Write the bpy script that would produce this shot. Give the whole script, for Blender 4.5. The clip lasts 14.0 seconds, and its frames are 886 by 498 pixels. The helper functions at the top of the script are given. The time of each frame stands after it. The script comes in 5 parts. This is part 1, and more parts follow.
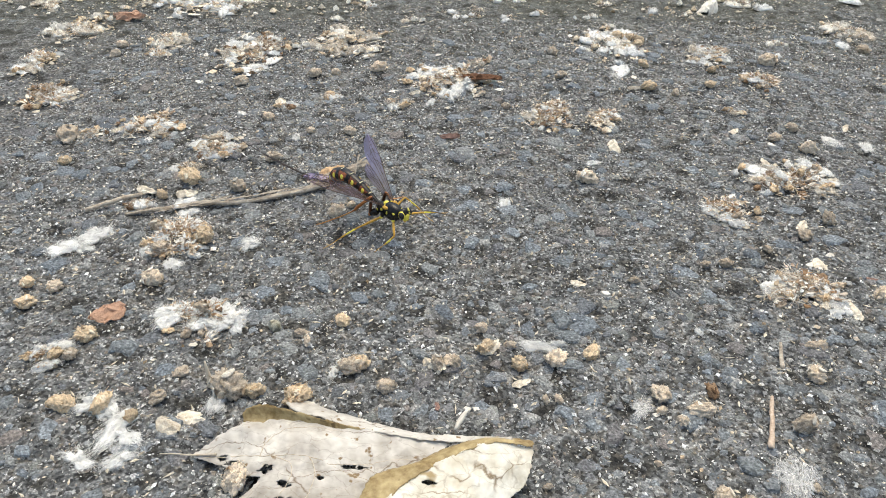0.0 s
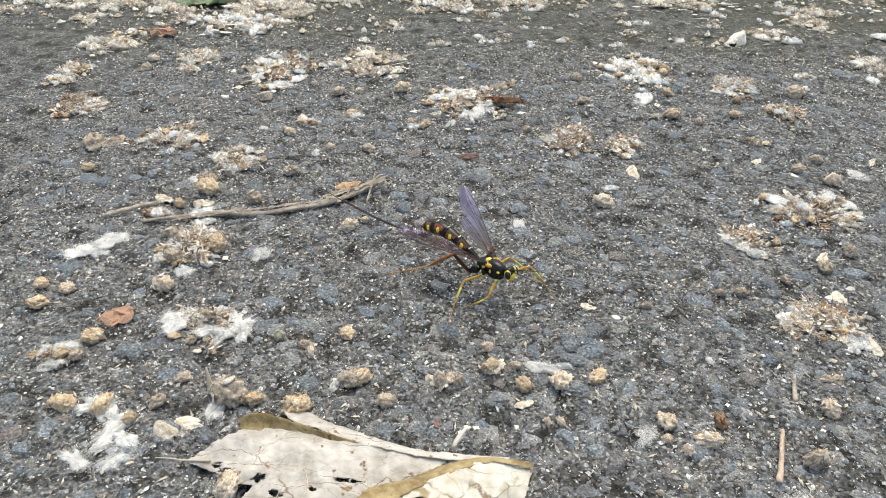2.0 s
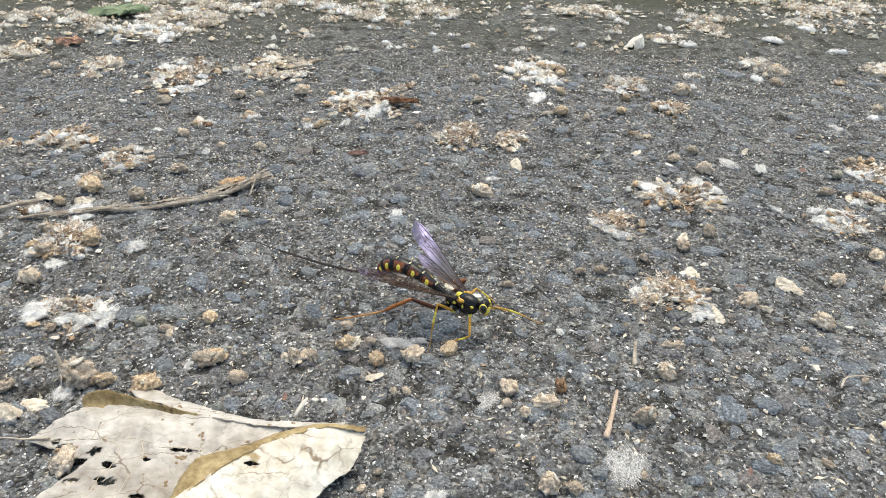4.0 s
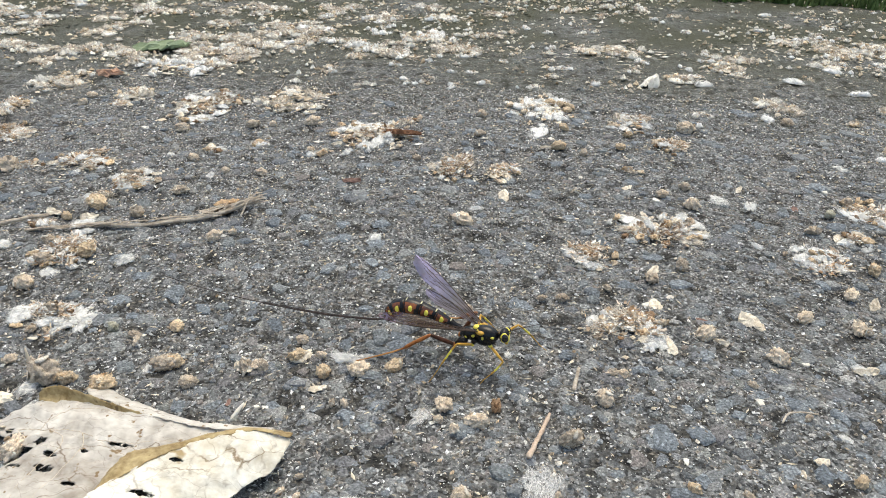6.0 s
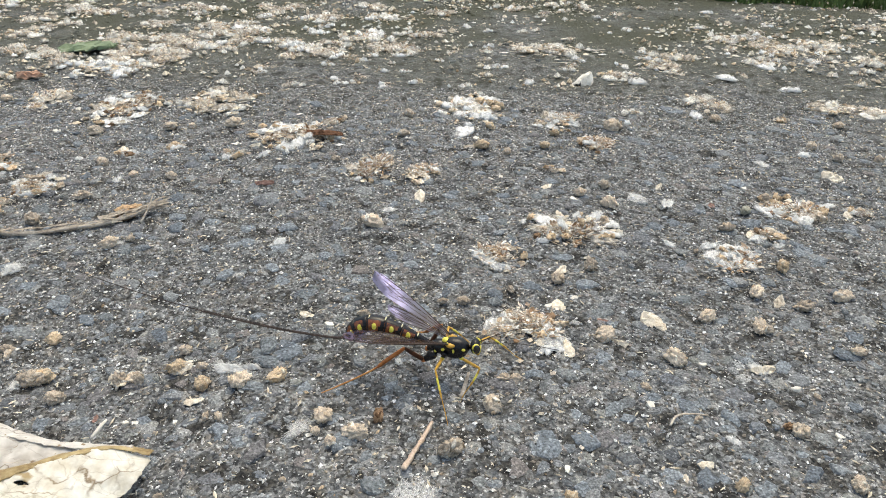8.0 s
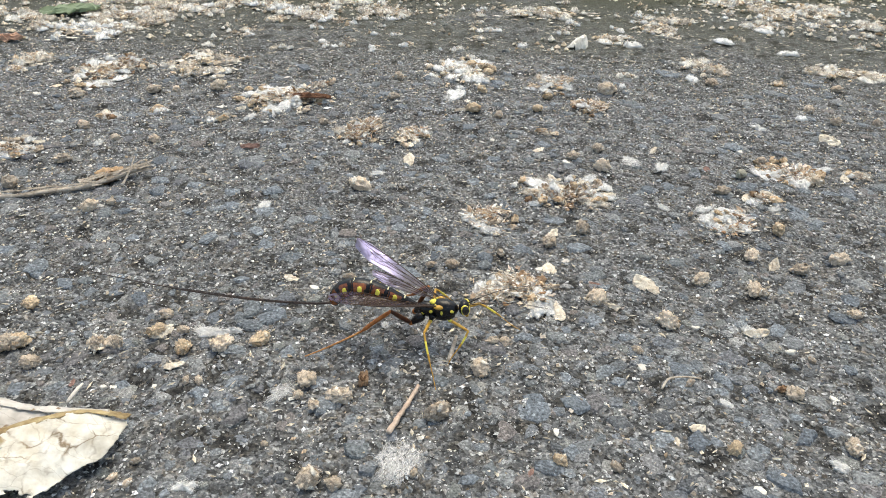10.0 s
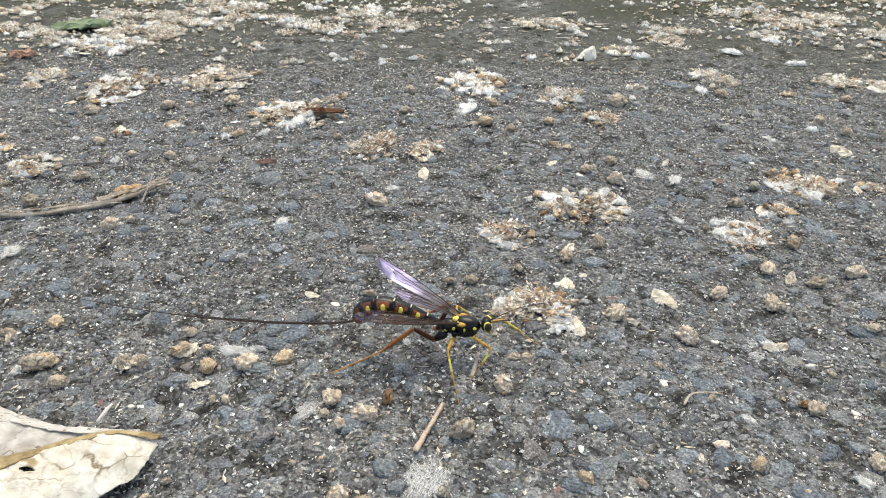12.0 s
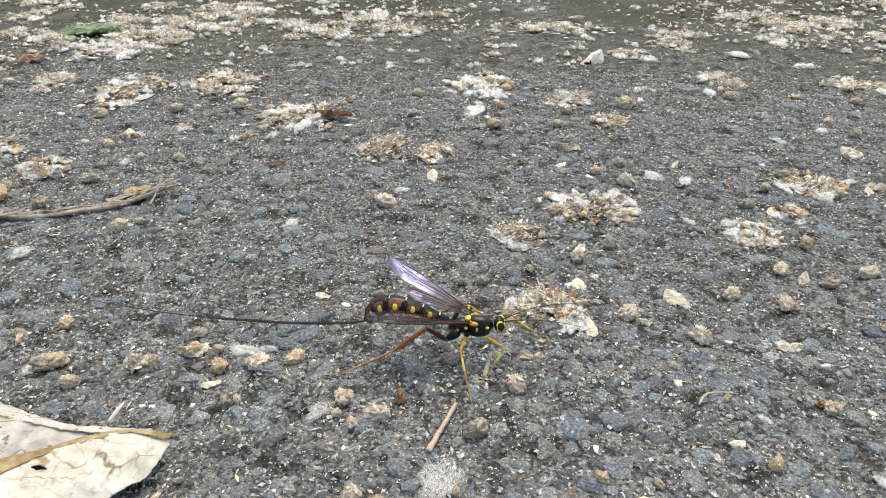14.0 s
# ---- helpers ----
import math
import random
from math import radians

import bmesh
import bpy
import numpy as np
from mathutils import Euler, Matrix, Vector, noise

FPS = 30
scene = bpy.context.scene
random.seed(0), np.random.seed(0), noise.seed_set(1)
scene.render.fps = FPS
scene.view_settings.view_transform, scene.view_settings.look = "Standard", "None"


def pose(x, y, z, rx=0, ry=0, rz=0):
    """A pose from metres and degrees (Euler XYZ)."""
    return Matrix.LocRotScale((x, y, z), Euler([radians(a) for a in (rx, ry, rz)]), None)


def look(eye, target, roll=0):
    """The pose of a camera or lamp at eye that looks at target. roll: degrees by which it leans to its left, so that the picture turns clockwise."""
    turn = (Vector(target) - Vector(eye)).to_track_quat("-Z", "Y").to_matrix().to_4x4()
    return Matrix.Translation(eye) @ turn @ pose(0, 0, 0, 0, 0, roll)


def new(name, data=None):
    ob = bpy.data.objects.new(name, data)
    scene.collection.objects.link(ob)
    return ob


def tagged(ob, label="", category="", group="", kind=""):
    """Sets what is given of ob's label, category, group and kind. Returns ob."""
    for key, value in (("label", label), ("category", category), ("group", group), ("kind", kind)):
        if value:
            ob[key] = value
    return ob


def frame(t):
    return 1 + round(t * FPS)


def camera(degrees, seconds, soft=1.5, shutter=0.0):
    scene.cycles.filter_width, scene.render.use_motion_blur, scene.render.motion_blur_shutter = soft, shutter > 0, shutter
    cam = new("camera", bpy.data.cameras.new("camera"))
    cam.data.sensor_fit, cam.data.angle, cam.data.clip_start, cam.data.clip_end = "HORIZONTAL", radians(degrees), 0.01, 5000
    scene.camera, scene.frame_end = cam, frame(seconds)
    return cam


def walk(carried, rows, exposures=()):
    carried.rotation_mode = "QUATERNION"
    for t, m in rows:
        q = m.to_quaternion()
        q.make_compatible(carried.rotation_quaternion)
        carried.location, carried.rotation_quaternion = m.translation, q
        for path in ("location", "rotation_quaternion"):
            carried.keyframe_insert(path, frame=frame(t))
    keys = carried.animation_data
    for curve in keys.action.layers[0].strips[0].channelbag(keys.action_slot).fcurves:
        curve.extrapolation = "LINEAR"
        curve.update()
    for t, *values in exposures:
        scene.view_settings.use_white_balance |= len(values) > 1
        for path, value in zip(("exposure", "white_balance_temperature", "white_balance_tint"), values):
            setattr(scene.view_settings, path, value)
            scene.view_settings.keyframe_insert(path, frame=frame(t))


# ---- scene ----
cam = camera(63.44, 14.0, soft=0.98)
# seconds, eye in metres, then yaw to the left, pitch up and roll in degrees
ROWS = [
    (0, 0.0000, -0.0000, 0.1260, 0.02, -36.09, 0.62),
    (0.5, 0.0056, -0.0019, 0.1306, 1.17, -35.18, 0.15),
    (1, 0.0061, -0.0004, 0.1243, 1.64, -34.87, -0.04),
    (1.5, 0.0123, 0.0001, 0.1222, 2.38, -34.06, 0.93),
    (2, 0.0047, -0.0005, 0.1230, 2.64, -33.93, 1.32),
    (2.5, 0.0112, -0.0036, 0.1197, 1.77, -33.59, 1.90),
    (3, 0.0192, -0.0077, 0.1164, 0.60, -33.28, 2.11),
    (3.5, 0.0231, -0.0065, 0.1184, -0.19, -32.96, 1.95),
    (4, 0.0324, -0.0101, 0.1184, -0.91, -32.29, 1.82),
    (4.2, 0.0358, -0.0111, 0.1182, -1.28, -32.25, 1.76),
    (6.3, 0.0668, -0.0196, 0.1185, 5.13, -29.13, 0.84),
    (6.5, 0.0711, -0.0214, 0.1182, 5.05, -29.27, 0.62),
    (7, 0.0763, -0.0220, 0.1191, 4.18, -29.05, 0.54),
    (7.5, 0.0810, -0.0213, 0.1189, 3.18, -29.15, 0.66),
    (8, 0.0828, -0.0094, 0.1162, 2.29, -29.20, 1.17),
    (8.5, 0.0839, -0.0054, 0.1100, 1.57, -29.96, 1.70),
    (11, 0.0847, -0.0068, 0.1126, 1.98, -31.47, 1.16),
    (11.5, 0.0813, -0.0067, 0.1135, 2.02, -31.10, 1.03),
    (12, 0.0800, -0.0065, 0.1143, 2.03, -30.88, 0.83),
    (12.5, 0.0804, -0.0093, 0.1135, 1.98, -30.64, 0.91),
    (13, 0.0798, -0.0092, 0.1115, 2.46, -30.38, 0.78),
    (13.5, 0.0802, -0.0076, 0.1105, 2.45, -30.37, 0.62),
    (14, 0.0780, -0.0068, 0.1123, 2.38, -30.35, 0.61),
]


def aim(yaw, pitch, roll):
    return pose(0, 0, 0, 0, 0, yaw) @ pose(0, 0, 0, 90 + pitch) @ pose(0, 0, 0, 0, 0, roll)


walk(cam, [(t, Matrix.Translation((x, y, z)) @ aim(a, b, c)) for t, x, y, z, a, b, c in ROWS],
     exposures=((0, 1.06, 7020, 2), (14, 1.06, 7020, 2)))
# ---- light: an overcast sky under trees ----
world = bpy.data.worlds.new("world")
scene.world = world
world.use_nodes = True
SUN_UP, SUN_ROUND = radians(73), radians(12)
wn = world.node_tree.nodes
sky = wn.new("ShaderNodeTexSky")
sky.sky_type, sky.sun_disc, sky.sun_elevation, sky.sun_rotation = "NISHITA", False, SUN_UP, SUN_ROUND
sky.air_density, sky.dust_density = 1.0, 4.0
world.node_tree.links.new(sky.outputs[0], wn["Background"].inputs[0])
wn["Background"].inputs[1].default_value = 0.128
sun_data = bpy.data.lights.new("sun", "SUN")
sun_data.energy, sun_data.angle, sun_data.color = 0.75, radians(40), (1.0, 0.93, 0.82)
sun = new("sun", sun_data)
toward = Vector((math.sin(SUN_ROUND) * math.cos(SUN_UP), math.cos(SUN_ROUND) * math.cos(SUN_UP), math.sin(SUN_UP)))
sun.matrix_world = look(toward * 5, (0, 0, 0))


# ---- materials ----
def material(name, dark, light, scale=300.0, rough=0.8, bump=0.3, depth=0.0003, vary=0.25, grain=4.0, metal=0.0,
             island=False, through_light=0.0, spec=0.3, spots=None, spot_scale=60.0, spot_size=0.62):
    """A surface mottled at two scales, each piece a little lighter or darker than the next."""
    m = bpy.data.materials.new(name)
    m.use_nodes = True
    nt = m.node_tree
    n, ln = nt.nodes, nt.links.new
    p = n["Principled BSDF"]
    co = n.new("ShaderNodeTexCoord").outputs["Object"]
    a, b = n.new("ShaderNodeTexNoise"), n.new("ShaderNodeTexNoise")
    for node, s, d in ((a, scale, 5), (b, scale * grain, 3)):
        node.inputs["Scale"].default_value, node.inputs["Detail"].default_value = s, d
        ln(co, node.inputs["Vector"])
    both = n.new("ShaderNodeMix")
    both.inputs[0].default_value = 0.45
    ln(a.outputs[0], both.inputs[2]), ln(b.outputs[0], both.inputs[3])
    ramp = n.new("ShaderNodeValToRGB")
    ramp.color_ramp.elements[0].position, ramp.color_ramp.elements[1].position = 0.36, 0.64
    ramp.color_ramp.elements[0].color, ramp.color_ramp.elements[1].color = (*dark, 1), (*light, 1)
    ln(both.outputs[0], ramp.inputs[0])
    colour = ramp.outputs[0]
    if spots:
        s = n.new("ShaderNodeTexNoise")
        s.inputs["Scale"].default_value, s.inputs["Detail"].default_value = spot_scale, 2
        ln(co, s.inputs["Vector"])
        edge = n.new("ShaderNodeMapRange")
        edge.inputs[1].default_value, edge.inputs[2].default_value = spot_size, spot_size + 0.05
        ln(s.outputs[0], edge.inputs[0])
        mix = n.new("ShaderNodeMix")
        mix.data_type = "RGBA"
        mix.inputs[7].default_value = (*spots, 1)
        ln(edge.outputs[0], mix.inputs[0]), ln(colour, mix.inputs[6])
        colour = mix.outputs[2]
    if vary:
        source = n.new("ShaderNodeNewGeometry").outputs["Random Per Island"] if island else n.new("ShaderNodeObjectInfo").outputs["Random"]
        shift = n.new("ShaderNodeMapRange")
        shift.inputs[3].default_value, shift.inputs[4].default_value = 1 - vary, 1 + vary
        ln(source, shift.inputs[0])
        hue = n.new("ShaderNodeHueSaturation")
        ln(shift.outputs[0], hue.inputs["Value"]), ln(colour, hue.inputs["Color"])
        colour = hue.outputs[0]
    ln(colour, p.inputs["Base Color"])
    p.inputs["Roughness"].default_value, p.inputs["Metallic"].default_value = rough, metal
    p.inputs["Specular IOR Level"].default_value = spec
    if bump:
        bn = n.new("ShaderNodeBump")
        bn.inputs["Strength"].default_value, bn.inputs["Distance"].default_value = bump, depth
        ln(both.outputs[0], bn.inputs["Height"]), ln(bn.outputs[0], p.inputs["Normal"])
    if through_light:
        tr, mx = n.new("ShaderNodeBsdfTranslucent"), n.new("ShaderNodeMixShader")
        mx.inputs[0].default_value = through_light
        ln(colour, tr.inputs[0]), ln(p.outputs[0], mx.inputs[1]), ln(tr.outputs[0], mx.inputs[2])
        ln(mx.outputs[0], n["Material Output"].inputs[0])
    return m


def fibrous(name, tones, scale=8.0, rough=0.9, bump=0.7, depth=0.0004, vary=0.2, through_light=0.1):
    """Dry plant matter: every scale and strand takes one of the tones, streaked, each piece a little lighter or darker."""
    m = bpy.data.materials.new(name)
    m.use_nodes = True
    nt = m.node_tree
    n, ln = nt.nodes, nt.links.new
    p = n["Principled BSDF"]
    pick = n.new("ShaderNodeValToRGB")
    pick.color_ramp.elements[0].color, pick.color_ramp.elements[1].color = (*tones[0], 1), (*tones[-1], 1)
    for k, tone in enumerate(tones[1:-1], 1):
        pick.color_ramp.elements.new(k / (len(tones) - 1)).color = (*tone, 1)
    ln(n.new("ShaderNodeNewGeometry").outputs["Random Per Island"], pick.inputs[0])
    co, streak = n.new("ShaderNodeTexCoord").outputs["Object"], n.new("ShaderNodeTexNoise")
    streak.inputs["Scale"].default_value, streak.inputs["Detail"].default_value, streak.inputs["Roughness"].default_value = scale, 6, 0.7
    ln(co, streak.inputs["Vector"])
    tone = n.new("ShaderNodeMapRange")
    tone.inputs[1].default_value, tone.inputs[2].default_value, tone.inputs[3].default_value, tone.inputs[4].default_value = 0.32, 0.68, 0.55, 1.4
    ln(streak.outputs[0], tone.inputs[0])
    worn = n.new("ShaderNodeMix")
    worn.data_type, worn.blend_type = "RGBA", "MULTIPLY"
    worn.inputs[0].default_value = 1.0
    ln(pick.outputs[0], worn.inputs[6]), ln(tone.outputs[0], worn.inputs[7])
    shift, hue = n.new("ShaderNodeMapRange"), n.new("ShaderNodeHueSaturation")
    shift.inputs[3].default_value, shift.inputs[4].default_value = 1 - vary, 1 + vary
    ln(n.new("ShaderNodeObjectInfo").outputs["Random"], shift.inputs[0])
    ln(shift.outputs[0], hue.inputs["Value"]), ln(worn.outputs[2], hue.inputs["Color"])
    ln(hue.outputs[0], p.inputs["Base Color"])
    p.inputs["Roughness"].default_value, p.inputs["Specular IOR Level"].default_value = rough, 0.2
    bn = n.new("ShaderNodeBump")
    bn.inputs["Strength"].default_value, bn.inputs["Distance"].default_value = bump, depth
    ln(streak.outputs[0], bn.inputs["Height"]), ln(bn.outputs[0], p.inputs["Normal"])
    tr, mx = n.new("ShaderNodeBsdfTranslucent"), n.new("ShaderNodeMixShader")
    mx.inputs[0].default_value = through_light
    ln(hue.outputs[0], tr.inputs[0]), ln(p.outputs[0], mx.inputs[1]), ln(tr.outputs[0], mx.inputs[2])
    ln(mx.outputs[0], n["Material Output"].inputs[0])
    return m


def mineral(name, tones, speck=0.5, size=1500.0, rough=0.8, bump=0.6, depth=0.0004, pieces=True, moss=False):
    """Dusty mineral: each piece takes one of the tones; crystals and grains make it sparkle pale and dark; hollows are
    painted darker.
    """
    m = bpy.data.materials.new(name)
    m.use_nodes = True
    nt = m.node_tree
    n, ln = nt.nodes, nt.links.new
    p = n["Principled BSDF"]
    co = n.new("ShaderNodeTexCoord").outputs["Object"] if pieces != "object" else n.new("ShaderNodeNewGeometry").outputs["Position"]
    pick = n.new("ShaderNodeValToRGB")
    pick.color_ramp.elements[0].color, pick.color_ramp.elements[1].color = (*tones[0], 1), (*tones[-1], 1)
    for k, tone in enumerate(tones[1:-1], 1):
        pick.color_ramp.elements.new(k / (len(tones) - 1)).color = (*tone, 1)
    if pieces == "object":
        ln(n.new("ShaderNodeObjectInfo").outputs["Random"], pick.inputs[0])
    elif pieces:
        ln(n.new("ShaderNodeNewGeometry").outputs["Random Per Island"], pick.inputs[0])
    else:
        broad = n.new("ShaderNodeTexNoise")
        broad.inputs["Scale"].default_value, broad.inputs["Detail"].default_value = 120, 6
        wide = n.new("ShaderNodeMapRange")
        wide.inputs[1].default_value, wide.inputs[2].default_value = 0.32, 0.68
        ln(co, broad.inputs["Vector"]), ln(broad.outputs[0], wide.inputs[0]), ln(wide.outputs[0], pick.inputs[0])
    cell, fine = n.new("ShaderNodeTexVoronoi"), n.new("ShaderNodeTexNoise")
    cell.inputs["Scale"].default_value, fine.inputs["Scale"].default_value, fine.inputs["Detail"].default_value = size, size * 0.9, 4
    ln(co, cell.inputs["Vector"]), ln(co, fine.inputs["Vector"])
    split = n.new("ShaderNodeSeparateColor")
    ln(cell.outputs["Color"], split.inputs[0])
    spark = n.new("ShaderNodeValToRGB")
    spark.color_ramp.interpolation = "CONSTANT"
    spark.color_ramp.elements[0].color, spark.color_ramp.elements[1].color = (0.25, 0.24, 0.23, 1), (0.8, 0.79, 0.77, 1)
    spark.color_ramp.elements[1].position = 0.22
    for at, tone in ((0.55, 1.05), (0.80, 1.5), (0.93, 2.3)):
        spark.color_ramp.elements.new(at).color = (tone, tone * .98, tone * .94, 1)
    ln(split.outputs[0], spark.inputs[0])
    mix = n.new("ShaderNodeMix")
    mix.data_type, mix.blend_type = "RGBA", "MULTIPLY"
    mix.inputs[0].default_value = speck
    ln(pick.outputs[0], mix.inputs[6]), ln(spark.outputs[0], mix.inputs[7])
    # uneven dust; its dark end puts crevice shade into the bump's hollows
    dust_and_shade = n.new("ShaderNodeMix")
    dust_and_shade.data_type, dust_and_shade.blend_type = "RGBA", "MULTIPLY"
    dust_and_shade.inputs[0].default_value = 0.85
    tone = n.new("ShaderNodeMapRange")
    tone.inputs[1].default_value, tone.inputs[2].default_value, tone.inputs[3].default_value, tone.inputs[4].default_value = 0.3, 0.7, 0.35, 1.65
    ln(fine.outputs[0], tone.inputs[0]), ln(mix.outputs[2], dust_and_shade.inputs[6]), ln(tone.outputs[0], dust_and_shade.inputs[7])
    final = dust_and_shade.outputs[2]
    # darker olive with distance: moss, and the low viewing angle put into the colour
    if moss:
        where, patchy = n.new("ShaderNodeSeparateXYZ"), n.new("ShaderNodeTexNoise")
        patchy.inputs["Scale"].default_value, patchy.inputs["Detail"].default_value = 14, 6
        ln(co, where.inputs[0]), ln(co, patchy.inputs["Vector"])
        far, thick, grown = n.new("ShaderNodeMapRange"), n.new("ShaderNodeMapRange"), n.new("ShaderNodeMath")
        far.inputs[1].default_value, far.inputs[2].default_value = 0.3, 0.52
        thick.inputs[1].default_value, thick.inputs[2].default_value = 0.25, 0.55
        grown.operation = "MULTIPLY"
        ln(where.outputs[1], far.inputs[0]), ln(patchy.outputs[0], thick.inputs[0])
        ln(far.outputs[0], grown.inputs[0]), ln(thick.outputs[0], grown.inputs[1])
        green = n.new("ShaderNodeMix")
        green.data_type = "RGBA"
        green.inputs[7].default_value = (0.06, 0.061, 0.037, 1)
        ln(grown.outputs[0], green.inputs[0]), ln(final, green.inputs[6])
        final = green.outputs[2]
    ln(final, p.inputs["Base Color"])
    p.inputs["Roughness"].default_value, p.inputs["Specular IOR Level"].default_value = rough, 0.3
    bn = n.new("ShaderNodeBump")
    bn.inputs["Strength"].default_value, bn.inputs["Distance"].default_value = bump, depth
    both = n.new("ShaderNodeMath")
    both.inputs[1].default_value = 0.6
    both.operation = "MULTIPLY_ADD"
    ln(split.outputs[1], both.inputs[0]), ln(fine.outputs[0], both.inputs[2])
    ln(both.outputs[0], bn.inputs["Height"]), ln(bn.outputs[0], p.inputs["Normal"])
    return m


SLATE = ((0.072, 0.078, 0.087), (0.163, 0.176, 0.187), (0.131, 0.149, 0.172), (0.204, 0.209, 0.213), (0.118, 0.118, 0.118), (0.209, 0.231, 0.250),
         (0.184, 0.158, 0.144), (0.151, 0.168, 0.191), (0.250, 0.250, 0.240), (0.177, 0.187, 0.178), (0.105, 0.112, 0.121), (0.340, 0.340, 0.330))
# its darkest tones stand in for shaded crevices that the relief lacks
ASPHALT = mineral("asphalt", ((0.019, 0.019, 0.019), (0.069, 0.066, 0.060), (0.102, 0.106, 0.110), (0.186, 0.193, 0.200), (0.131, 0.123, 0.113), (0.263, 0.272, 0.278)), 0.85, 1300, 0.8, 1.0, 0.0014, pieces=False, moss=True)
STONE = mineral("stone", SLATE, 0.35, 2600, 0.7, 0.9, 0.0003, pieces="object")
STONE_MANY = mineral("stone_many", SLATE, 0.4, 2600, 0.7, 0.9, 0.0003, moss=True)
BLUE_STONE = mineral("blue_stone", ((0.104, 0.121, 0.143), (0.165, 0.190, 0.217), (0.206, 0.231, 0.256), (0.138, 0.154, 0.165), (0.234, 0.245, 0.247), (0.124, 0.135, 0.154), (0.179, 0.159, 0.149)), 0.45, 1900, 0.65, 1.0, 0.0006)
GRAIN = mineral("grain", ((0.028, 0.028, 0.026), (0.185, 0.189, 0.194), (0.062, 0.055, 0.046), (0.293, 0.254, 0.208), (0.154, 0.161, 0.165), (0.554, 0.554, 0.542), (0.092, 0.092, 0.092), (0.880, 0.880, 0.880)), 0.3, 2500, 0.6, 0.2, 0.0001)
SAND = material("sand", (0.56, 0.55, 0.52), (0.84, 0.83, 0.80), 900, 0.7, 0, 0, 0.3, 3, island=True)
CRUMB = mineral("crumb", ((0.40, 0.32, 0.22), (0.72, 0.64, 0.52), (0.24, 0.17, 0.10), (0.86, 0.83, 0.77), (0.52, 0.40, 0.27), (0.74, 0.67, 0.54), (0.86, 0.85, 0.82)), 0.2, 2500, 0.85, 0.3, 0.0002)
STRAW = material("straw", (0.36, 0.30, 0.21), (0.74, 0.68, 0.56), 700, 0.8, 0.2, 0.0002, 0.35, 3, island=True)
CAPSULE = fibrous("capsule", ((0.33, 0.235, 0.155), (0.52, 0.40, 0.28), (0.62, 0.52, 0.40), (0.40, 0.295, 0.195), (0.73, 0.65, 0.54), (0.86, 0.81, 0.73), (0.55, 0.43, 0.31)), vary=0.28)
CAPSULE_RUST = fibrous("capsule_rust", ((0.42, 0.26, 0.14), (0.60, 0.43, 0.265), (0.72, 0.58, 0.41), (0.50, 0.33, 0.19), (0.80, 0.71, 0.57), (0.64, 0.48, 0.31)))
CAPSULE_DARK = fibrous("capsule_dark", ((0.07, 0.038, 0.022), (0.16, 0.09, 0.05), (0.27, 0.16, 0.09), (0.36, 0.25, 0.16)))
CAPSULE_GREY = fibrous("capsule_grey", ((0.17, 0.16, 0.115), (0.33, 0.315, 0.24), (0.44, 0.42, 0.34)))
FRAYED = fibrous("frayed_fibre", ((0.20, 0.115, 0.065), (0.76, 0.70, 0.60), (0.44, 0.29, 0.17), (0.90, 0.88, 0.83), (0.30, 0.18, 0.10), (0.60, 0.48, 0.34), (0.92, 0.91, 0.88)), 5.0, 0.9, 0.2)
HUSK = material("husk", (0.42, 0.34, 0.245), (0.80, 0.735, 0.62), 1.8, 0.75, 0.4, 0.0003, 0.25, 6)
FLAKE = material("flake", (0.55, 0.5, 0.42), (0.8, 0.77, 0.7), 1.8, 0.7, 0.3, 0.0002, 0.15, 6)
FLAKE_RED = material("flake_red", (0.11, 0.055, 0.045), (0.30, 0.19, 0.155), 1.8, 0.8, 0.3, 0.0002, 0.2, 6)
FLUFF = material("fluff", (0.88, 0.875, 0.86), (0.94, 0.935, 0.925), 3.0, 0.95, 0.2, 0.0003, 0.08, 6, through_light=0.3, spec=0.05)
DUSTY = material("dusty_fluff", (0.80, 0.76, 0.68), (0.94, 0.93, 0.895), 3.0, 0.95, 0.3, 0.0003, 0.12, 6, through_light=0.25, spec=0.05)
THIN = material("thin_fluff", (0.86, 0.855, 0.84), (0.93, 0.925, 0.915), 3.0, 0.95, 0.2, 0.0003, 0.08, 6, through_light=0.3, spec=0.05)
MATTED = material("matted_fluff", (0.38, 0.29, 0.20), (0.92, 0.89, 0.82), 3.5, 0.95, 0.6, 0.0004, 0.12, 5, through_light=0.2, spec=0.05)
DOWN_HAIR = material("down_hair", (0.84, 0.83, 0.80), (0.94, 0.935, 0.925), 3.0, 0.95, 0, 0, 0.06, 6, through_light=0.4, spec=0.05)
DUSTY_HAIR = material("dusty_hair", (0.70, 0.63, 0.52), (0.92, 0.89, 0.83), 3.0, 0.95, 0, 0, 0.12, 6, through_light=0.3, spec=0.05)


